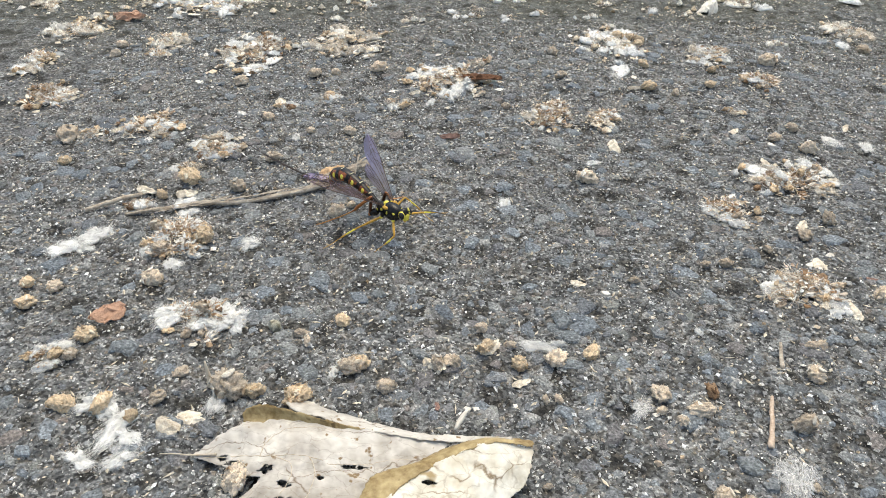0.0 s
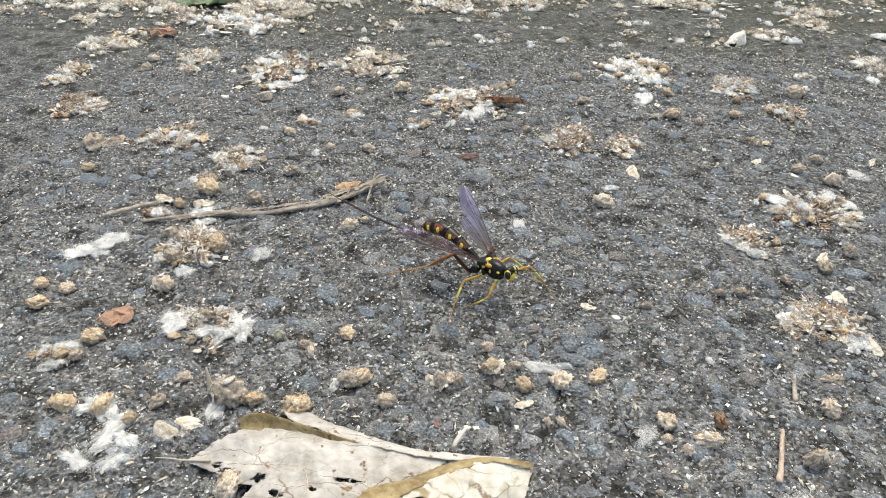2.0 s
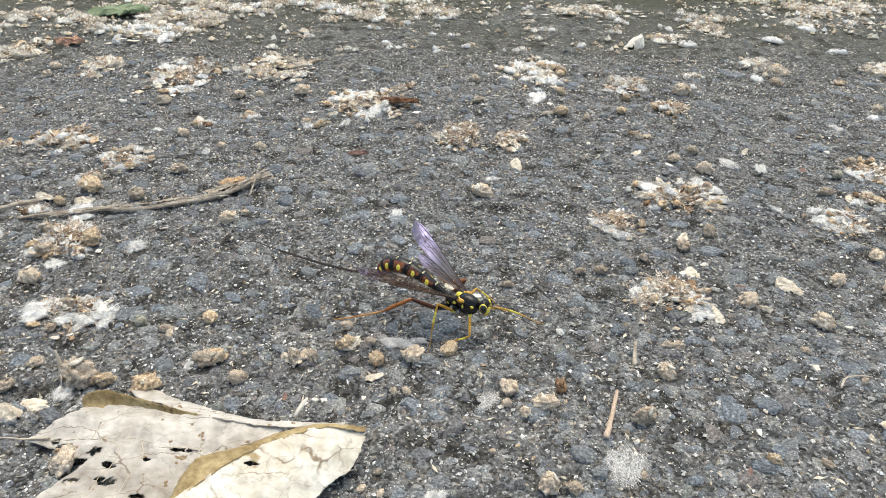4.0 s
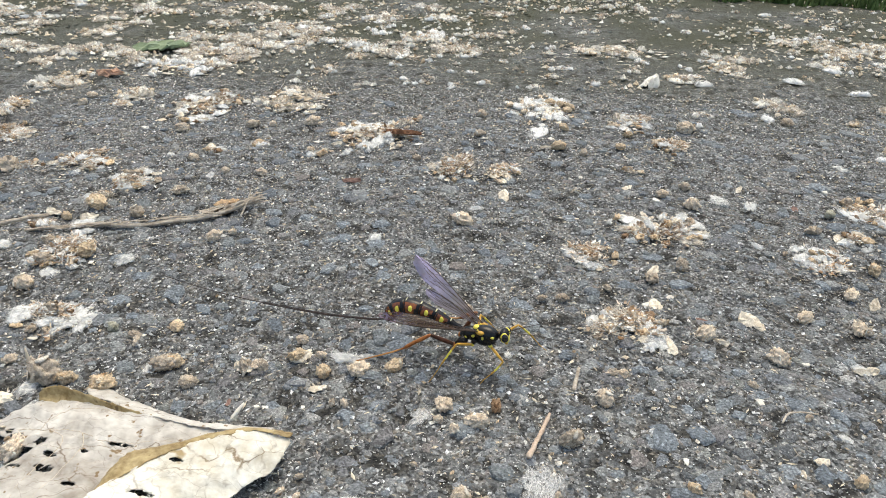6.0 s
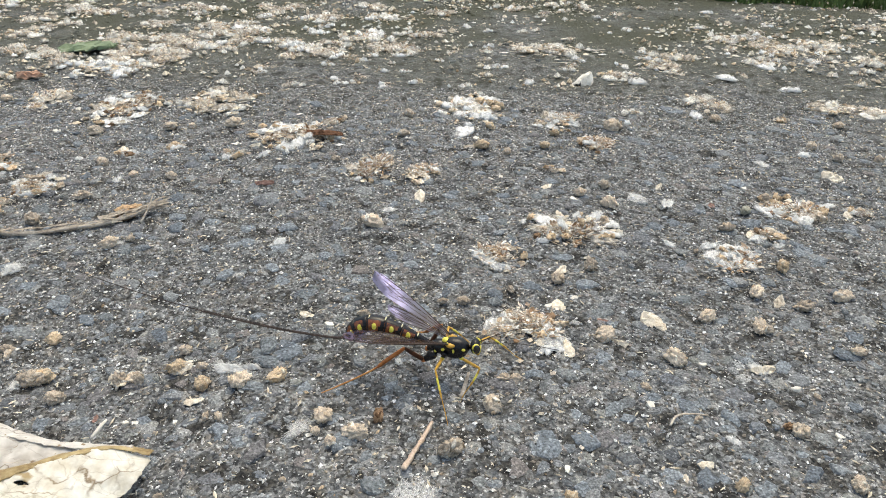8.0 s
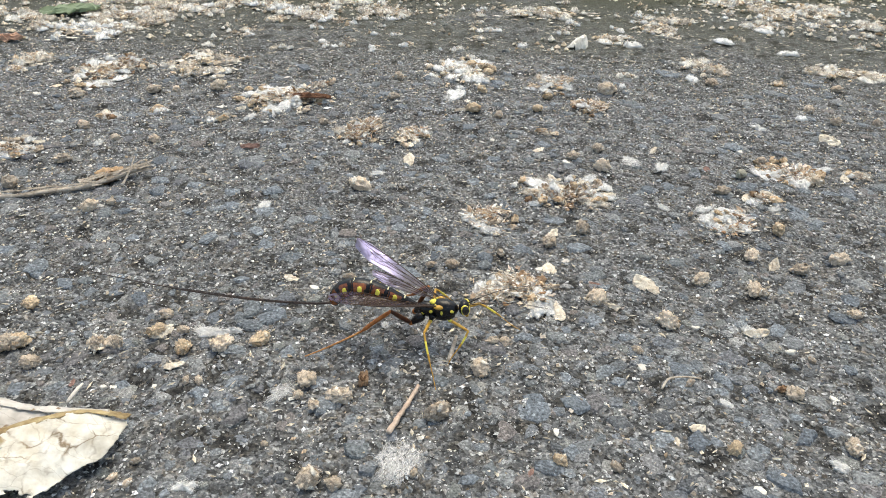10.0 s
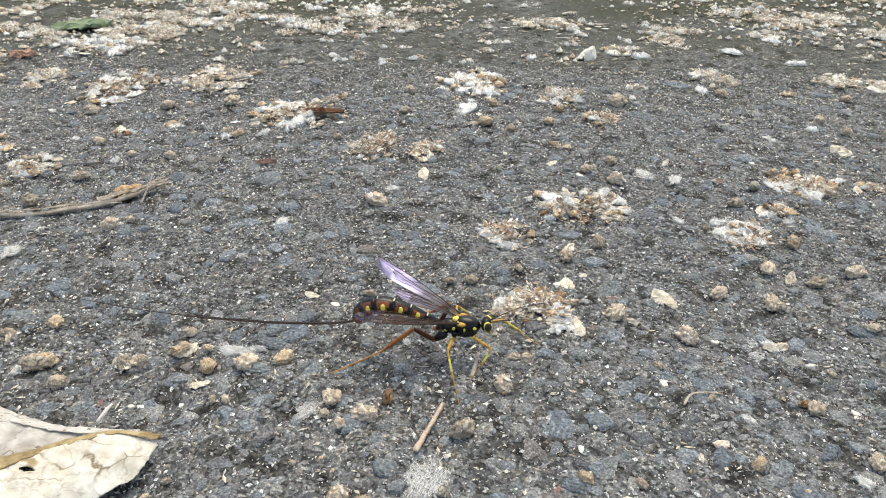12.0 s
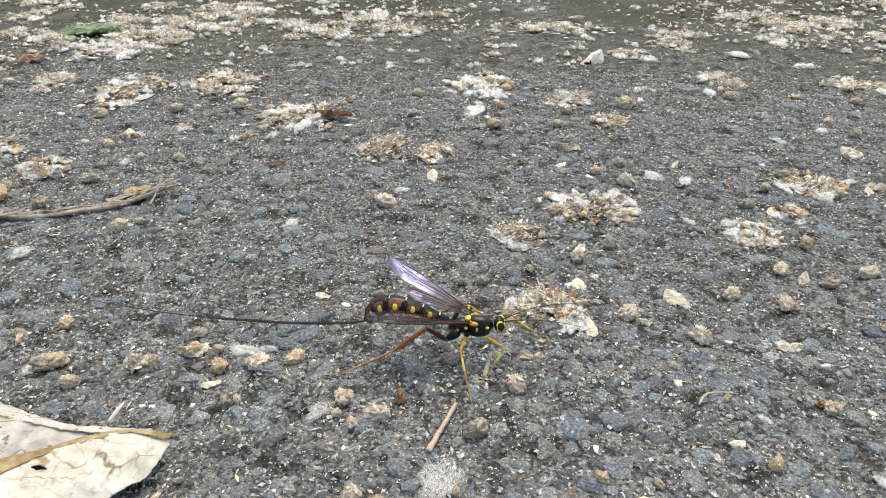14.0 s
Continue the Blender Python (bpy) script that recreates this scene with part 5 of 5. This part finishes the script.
    for s, key in ((-1, "R"), (1, "L")):
        fore = make_wing("forewing", (-1.8, 1.8 * s, 12.6), (-24.0, 15.6 * s, 20.0), s, 4.3, wasp, "clear smoky forewing with violet sheen", 36 if s < 0 else 4)
        hind = make_wing("hindwing", (-3.2, 1.7 * s, 12.2), (-19.0, 8.6 * s, 15.2), s, 2.8, wasp, "clear smoky hindwing", 30 if s < 0 else 4)
        wings[key] = (fore, hind)
    return wasp, wings, feelers, threads


# legs: where the thigh is hung, thigh and shin lengths; shin carries the foot
LEGS = {("F", -1): ((1.1, 1.5, 8.8), 5.4, 9.2), ("F", 1): ((2.0, 1.5, 9.8), 6.6, 14.4)}
for _side in (-1, 1):
    LEGS["M", _side], LEGS["H", _side] = ((-3.4, 1.9, 8.3), 6.8, 13.0), ((-8.0, 2.3, 7.4), 7.2, 23.8)


def make_leg(key, side, wasp):
    hip, thigh, shin = LEGS[key, side]
    dark = key == "H"
    span = [Vector((0, 0, 0)), Vector((thigh * .3, 0, 0)), Vector((thigh * .7, 0, 0)), Vector((thigh, 0, 0))]
    wide = (.46, .6, .56, .4) if dark else (.28, .39, .36, .25)
    femur = part("leg_thigh", tube("leg_thigh", spline([p * MM for p in span], 12), [np.interp(i, (0, 3.6, 7.6, 11), wide) * MM for i in range(12)],
                                   HIND if dark else AMBER, 9), wasp, "dark red-brown hind thigh" if dark else "yellow-orange thigh")
    part("trochanter", bm_mesh("trochanter", ball((.1, 0, 0), (.75, .62, .62) if dark else (.7, .5, .5)), ORANGE if dark else YELLOW), femur)
    top = Vector((hip[0] * .8 + (1.2 if dark else -.2), hip[1] * .75 * side, hip[2] + (2.2 if dark else 1.6)))
    low = Vector((hip[0], hip[1] * side, hip[2]))
    part("coxa", tube("coxa", spline([p * MM for p in (top, top.lerp(low, .45), low)], 9), [w * MM for w in ((.9, 1.1, 1.2, 1.2, 1.1, .95, .8, .65, .45) if dark else (.7, .85, .9, .88, .8, .7, .6, .5, .4))], BLACK, 10), wasp)
    knee = .42 if key == "H" else .5
    pts = spline([Vector((0, 0, 0)), Vector((shin * .22, 0, -.75 if dark else .2)), Vector((shin * knee, 0, -1.5 if dark else .15)), Vector((shin * .8, 0, -.75 if dark else -.15)), Vector((shin, 0, 0))], 24)
    rad = [np.interp(i / 23, (0, .1, knee - .02, knee + .02, 1), (.38, .52, .5, .25, .14) if dark else (.22, .27, .25, .13, .085)) * MM for i in range(24)]
    tibia = mesh_of("leg_shin", *tube_data([p * MM for p in pts], rad, 8), [ORANGE if dark else AMBER, YELLOW, TARSUS if dark else AMBER], True)
    for poly in tibia.polygons:
        u = poly.center.x / MM / shin
        poly.material_index = 1 if (.16 < u < knee - .12 and not dark) else (2 if u > knee else 0)
    lower = part("leg_shin", tibia, femur, "orange shin and foot" if dark else "yellow-banded shin and foot", pose(thigh * MM, 0, 0))
    return femur, lower


def bones(wasp_m, key, side, foot):
    """Local poses of thigh and shin, so that the foot stands at the given place of the world."""
    hip, thigh, shin = LEGS[key, side]
    h = Vector((hip[0], hip[1] * side, hip[2])) * MM
    f = wasp_m.inverted() @ Vector(foot)
    thigh, shin = thigh * MM, shin * MM
    way = f - h
    far = min(max(way.length, abs(thigh - shin) * 1.02 + 1e-6), (thigh + shin) * .998)
    way.normalize()
    lean = {"F": Vector((.95, -.35, .05)) if side < 0 else Vector((.5, .55, .75)), "M": Vector((-.25, .65 * side, .6)), "H": Vector((-.15, -.3, .95) if side < 0 else (-.2, .9, .15))}[key]
    pole = (lean - lean.dot(way) * way).normalized()
    along = (thigh ** 2 + far ** 2 - shin ** 2) / (2 * far)
    knee = h + way * along + pole * math.sqrt(max(0, thigh ** 2 - along ** 2))

    def frame_of(origin, x_way):
        x = x_way.normalized()
        z = (pole - pole.dot(x) * x).normalized()
        y = z.cross(x)
        m = Matrix((x, y, z)).transposed().to_4x4()
        m.translation = origin
        return m
    upper = frame_of(h, knee - h)
    lower = frame_of(knee, h + way * far - knee)
    return upper, upper.inverted() @ lower


WASP, WINGS, FEELERS, THREADS = wasp_body()
LEG_PARTS = {(k, s): make_leg(k, s, WASP) for k, s in LEGS}

# seconds, place in millimetres and heading in degrees
WAY = [
    (0.0, -14.6, 176.5, -41.7), (0.5, -8.5, 171.3, -43.5), (1.0, 1.1, 166.3, -38.5), (1.5, 6.9, 159.8, -40.0), (2.0, 12.2, 157.5, -39.5),
    (2.5, 17.8, 151.9, -42.0), (3.0, 27.2, 142.6, -43.5), (3.5, 33.7, 141.2, -34.5), (4.0, 41.8, 134.7, -31.5), (6.5, 65.2, 130.6, -9.3),
    (7.0, 71.4, 128.2, -10.5), (7.5, 80.0, 128.8, -8.2), (8.0, 81.3, 130.7, -7.6), (8.5, 81.4, 130.9, -6.6), (11.0, 81.5, 131.1, -5.4), (14.0, 81.5, 131.2, -5.1),
]
# where each foot stands at those times; right front, right middle, right hind, left front
FEET = {
    0.0: ((-20.5, 170.4), (-38.7, 170.9), (-39.6, 184.4), (4.4, 193.0)),
    0.5: ((-12.0, 167.2), (-24.0, 164.0), (-36.0, 180.0), (5.4, 175.4)),
    1.0: ((-5.0, 160.5), (-12.7, 165.9), (-29.3, 171.0), (12.0, 177.0)),
    1.5: ((2.9, 152.4), (-10.0, 150.9), (-29.2, 170.8), (20.3, 176.5)),
    2.0: ((2.7, 152.7), (-0.7, 145.3), (-19.3, 166.6), (29.2, 160.4)),
    2.5: ((15.1, 144.5), (-1.2, 143.8), (-17.3, 165.1), (34.4, 165.4)),
    3.0: ((17.2, 141.0), (11.9, 135.1), (-4.9, 151.7), (45.5, 144.2)),
    3.5: ((35.8, 133.2), (12.3, 134.5), (-3.3, 151.4), (47.0, 152.0)),
    4.0: ((35.1, 132.3), (31.6, 127.8), (6.3, 141.6), (62.2, 140.2)),
    6.5: ((65.3, 123.7), (49.9, 122.1), (29.9, 128.0), (80.0, 140.0)),
    7.0: ((74.2, 123.4), (61.8, 115.5), (33.0, 127.0), (86.0, 138.0)),
    7.5: ((82.4, 122.7), (65.0, 118.3), (48.8, 123.6), (96.0, 140.0)),
    8.0: ((82.6, 123.4), (79.8, 114.6), (48.6, 124.0), (98.0, 140.2)),
    8.5: ((82.5, 123.3), (79.9, 114.3), (48.5, 124.1), (100.0, 138.0)),
    11.0: ((82.5, 123.3), (80.0, 114.4), (48.5, 124.1), (100.0, 137.9)),
    14.0: ((82.5, 123.3), (80.0, 114.4), (48.5, 124.2), (100.0, 137.9)),
}


# seconds, and the degrees by which the wings are raised and swept
WING_LIFT = {
    "L": [(0, 16, -2), (0.5, 16, -3), (1, 13, 0), (2, 12, -1), (3, 12, -2), (3.5, 9, 0), (4, 4, 2), (6.5, 14, -2), (7, 7, -3), (7.5, 4, -4), (8, 5, -1), (8.5, 4, -1), (11, -4, 1), (14, -3, 1)],
    "R": [(0, -12, 9), (0.5, -4, 1), (1, -12, 7), (2, -12, 8), (2.5, -5, 0), (3, -10, 8), (3.5, 2, -8), (4, 8, -10), (6.5, 4, -5), (7, 4, -6), (8, 2, -2), (11, 3, -1), (14, 1, -1)],
}


def body_at(t):
    times = [w[0] for w in WAY]
    return [float(np.interp(t, times, [w[k] for w in WAY])) for k in (1, 2, 3)]


def wasp_pose(t):
    x, y, a = body_at(t)
    return pose(x * MM, y * MM, 0.0, 0, 0, a)


def motions():
    times = sorted({w[0] for w in WAY} | {4.5, 5.0, 5.5, 6.0})
    walk(WASP, [(t, wasp_pose(t)) for t in times])
    for side, feeler in zip((-1, 1), FEELERS):
        droop = ((0, 4), (1, 0), (2, 6), (2.5, 8), (3, 14), (3.5, 32), (4, 12), (6.5, 2), (8, 0), (8.5, -2), (11, 0), (12.5, -1), (14, 2))
        walk(feeler, [(t, pose(5.2 * MM, .5 * side * MM, 12.8 * MM, 0, a, 0)) for t, a in droop])
    for thread in THREADS:
        walk(thread, [(t, pose(*TAIL_ROOT, 0, a, 0)) for t, a in ((0, 0), (3, 0), (4, -3), (6.5, 0), (7, 0), (7.5, 1), (8, 9), (8.5, 14), (8.8, 13), (11, 0), (14, 0))])
    for key, side in (("R", -1), ("L", 1)):
        lifts = WING_LIFT[key]
        for wing in WINGS[key]:
            base = wing.matrix_basis.translation.copy()
            walk(wing, [(t, Matrix.Translation(base) @ pose(0, 0, 0, up * side, 0, sweep * side)) for t, up, sweep in lifts])
    known = sorted(FEET)
    local = {}
    for t in known:
        back = wasp_pose(t).inverted()
        local[t] = [back @ Vector((x * MM, y * MM, 0)) for x, y in FEET[t]]
    for (key, side), (femur, tibia) in LEG_PARTS.items():
        upper, lower = [], []
        for i, t in enumerate(times):
            m = wasp_pose(t)
            col = {"F": 0, "M": 1, "H": 2}[key] if side < 0 else (3 if key == "F" else None)
            if col is not None:
                foot = Vector([float(np.interp(t, known, [local[k][col][n] for k in known])) for n in range(3)])
            else:
                swing = 0.0 if t >= 8 else 3.0 * math.sin(2.2 * math.pi * t + (0 if key == "M" else 2))
                foot = Vector(((2.0 if key == "M" else -18.0) + swing, 15.0 if key == "M" else 19.0, 0)) * MM
            world_foot = m @ foot
            world_foot.z = rest(world_foot.x, world_foot.y) + .0002
            a, b = bones(m, key, side, world_foot)
            upper.append((t, a)), lower.append((t, b))
        walk(femur, upper), walk(tibia, lower)


# ---- the asphalt's own pieces ----
def stone_data(r, n, seed):
    q = random.Random(seed)
    verts, faces = [], []
    ring = [(math.cos(a) * w, math.sin(a) * w) for a, w in ((2 * math.pi * (k + q.uniform(-.35, .35)) / n, q.uniform(.6, 1.15)) for k in range(n))]
    tx, ty = q.uniform(-.12, .12), q.uniform(-.12, .12)
    for s, z in ((1.05, -.25), (.9, .06), (.55, .17)):
        verts += [(x * s * r, y * s * r, (z + x * tx + y * ty + q.uniform(-.04, .04)) * r) for x, y in ring]
    verts.append((0, 0, (.19 + q.uniform(-.05, .05)) * r))
    for b in (0, n):
        faces += [(b + k, b + (k + 1) % n, b + n + (k + 1) % n, b + n + k) for k in range(n)]
    faces += [(2 * n + k, 2 * n + (k + 1) % n, 3 * n) for k in range(n)]
    return verts, faces


def scatter(count, x0, x1, y0, y1, r0, r1, shapes, sink, patchy=0.0, kept=None, avoid=None):
    """Many pieces joined into one mesh's verts and faces."""
    verts, faces, base = [], [], 0
    xs, ys = rng.uniform(x0, x1, count), rng.uniform(y0, y1, count)
    if patchy:
        keep = 0.6 * waves(xs, ys, .08, 9) + 0.4 * waves(xs, ys, .022, 21) > patchy
        xs, ys = xs[keep], ys[keep]
        count = len(xs)
    if avoid:
        keep = ~avoid(xs, ys) | (rng.random(count) < .16)
        xs, ys = xs[keep], ys[keep]
        count = len(xs)
    hs, rs, turns, pick = height(xs, ys), r0 + (r1 - r0) * rng.random(count) ** 2.2, rng.uniform(0, 6.283, count), rng.integers(0, len(shapes), count)
    squash = rng.uniform(.6, 1.0, count)
    if kept is not None:
        kept += list(zip(xs, ys, rs))
    for x, y, h, r, a, k, s in zip(xs, ys, hs, rs, turns, pick, squash):
        v, f = shapes[k]
        c, d = math.cos(a) * r, math.sin(a) * r
        verts.append(np.stack([x + v[:, 0] * c - v[:, 1] * d * s, y + v[:, 0] * d + v[:, 1] * c * s, h + (v[:, 2] - sink) * r], 1))
        faces += [tuple(i + base for i in face) for face in f]
        base += len(v)
    return np.concatenate(verts).tolist(), faces


def asphalt_pieces():
    plain = [(np.array(v), f) for v, f in (stone_data(1, 6 + k % 3, k) for k in range(14))]
    data = scatter(7000, -.16, .27, .06, .36, .0008, .003, plain, .12)
    tagged(part("aggregate", mesh_of("aggregate", *data, STONE_MANY), ground, "small grey stones bound in asphalt"), kind="stuff")
    data = scatter(7000, -.36, .52, .36, .8, .0016, .0045, plain, .15)
    tagged(part("aggregate", mesh_of("aggregate", *data, STONE_MANY), ground, "small grey stones bound in asphalt"), kind="stuff")
    flush = [(v * np.array((1, 1, .5)), f) for v, f in plain]
    slabs = []
    data = scatter(2300, -.16, .27, .06, .36, .0013, .0046, flush, -.03, 0.0, slabs)
    tagged(part("aggregate", mesh_of("aggregate", *data, BLUE_STONE), ground, "worn flush blue-grey stones in the asphalt"), kind="stuff")
    bare = np.zeros((660, 900), bool)
    for x, y, r in slabs:
        i, j, w = int((y - .06) * 2000), int((x + .17) * 2000), max(1, int(r * .62 * 2000))
        bare[max(0, i - w):i + w + 1, max(0, j - w):j + w + 1] = True

    def on_slab(xs, ys):
        return bare[np.clip(((ys - .06) * 2000).astype(int), 0, 659), np.clip(((xs + .17) * 2000).astype(int), 0, 899)]
    bits = []
    for k in range(8):
        q = random.Random(k)
        v = [(1, 0, 0), (0, q.uniform(.5, .9), .1), (-q.uniform(.7, 1), 0, .1), (0, -q.uniform(.5, .9), 0), (.1, .1, q.uniform(.4, .8)), (0, 0, -.4)]
        bits.append((np.array(v), [(0, 1, 4), (1, 2, 4), (2, 3, 4), (3, 0, 4), (1, 0, 5), (2, 1, 5), (3, 2, 5), (0, 3, 5)]))
    data = scatter(108000, -.16, .27, .06, .38, .0002, .0009, bits, -.16, avoid=on_slab)
    tagged(part("grit", mesh_of("grit", *data, GRAIN), ground, "fine pale grit"), kind="stuff")
    data = scatter(38000, -.16, .27, .06, .38, .00012, .00036, bits, -.3, avoid=on_slab)
    tagged(part("sand", mesh_of("sand", *data, SAND), ground, "tiny white sand grains"), kind="stuff")
    slim = [(v * np.array((.8 + .25 * (k % 4), .5 + .1 * (k % 3), .5)), f) for k, (v, f) in enumerate(bits)]
    data = scatter(9500, -.2, .34, .06, .5, .0003, .0011, slim, -.35)
    tagged(new("straw_bits", mesh_of("straw_bits", *data, STRAW)), "tiny straw-coloured plant bits scattered over asphalt", "plant litter", kind="stuff")
    data = scatter(9000, -.5, .7, .36, 1.3, .0006, .002, slim, -.35)
    tagged(new("straw_bits", mesh_of("straw_bits", *data, STRAW)), "tiny straw-coloured plant bits scattered over asphalt", "plant litter", kind="stuff")
    crumbs = [(v * np.array((1, 1, 1.3)), f) for v, f in bits]
    for label, count, box, size, deep in (("fine crumbs of husk and down carpeting the far asphalt", 26000, (-.62, .85, .38, 1.35), (.0008, .0032), .45),
                                          ("fine crumbs of husk scattered over asphalt", 8000, (-.2, .34, .08, .42), (.0003, .0010), .47)):
        data = scatter(count, *box, *size, crumbs, -.3, deep)
        tagged(new("husk_crumbs", mesh_of("husk_crumbs", *data, CRUMB)), label, "plant litter", kind="stuff")
    flecks = [(v * np.array((1.3, .9, .8)), f) for v, f in bits]
    data = scatter(8000, -.45, .6, .46, 1.15, .0008, .0026, flecks, -.2, .36)
    tagged(new("husk_crumbs", mesh_of("husk_crumbs", *data, CRUMB)), "flecks of pale down and husk over far asphalt", "plant litter", kind="stuff")
    data = scatter(6000, -.6, .9, .8, 1.3, .002, .005, bits, .1)
    tagged(part("aggregate", mesh_of("aggregate", *data, STONE_MANY), ground, "small grey stones bound in asphalt"), kind="stuff")
    meshes = [mesh_of("stone", *stone_data(1, 6 + k % 3, 100 + k), STONE) for k in range(12)]
    for k in range(290):
        x, y = rng.uniform(-.01, .17), rng.uniform(.083, .15)
        s = rng.uniform(.0012, .0034)
        m = pose(x, y, rest(x, y) - .09 * s, 0, 0, rng.uniform(0, 360)) @ Matrix.Diagonal((s, s * rng.uniform(.65, 1), s, 1))
        part("stone", meshes[k % 12], ground, "", m)


def verge():
    """A low mossy fringe of grass beyond the asphalt's far edge."""
    verts, faces = [], []
    for k in range(15000):
        x = rng.uniform(.1, 1.1)
        y = .73 - .07 * min(1, max(0, (x - .1) / .28)) + rng.random() ** 1.7 * .45 + .008 * math.sin(x * 39) + .006 * math.sin(x * 93)
        a, h, w = rng.uniform(0, 6.28), rng.uniform(.004, .02), rng.uniform(.0007, .0018)
        c, s, lx, ly = math.cos(a) * w, math.sin(a) * w, rng.normal(0, .004), rng.normal(0, .004)
        b = len(verts)
        verts += [(x - c, y - s, -.001), (x + c, y + s, -.001), (x + s, y - c, -.001), (x + lx * .4, y + ly * .4, h * .6), (x + lx, y + ly, h)]
        faces += [(b, b + 1, b + 3), (b + 1, b + 2, b + 3), (b + 2, b, b + 3), (b, b + 3, b + 4), (b + 1, b + 4, b + 3)]
    tagged(new("grass", mesh_of("grass", verts, faces, GRASS)), "low dark green grass and moss at the asphalt's edge", "grass", kind="stuff")


verge()
asphalt_pieces()
motions()
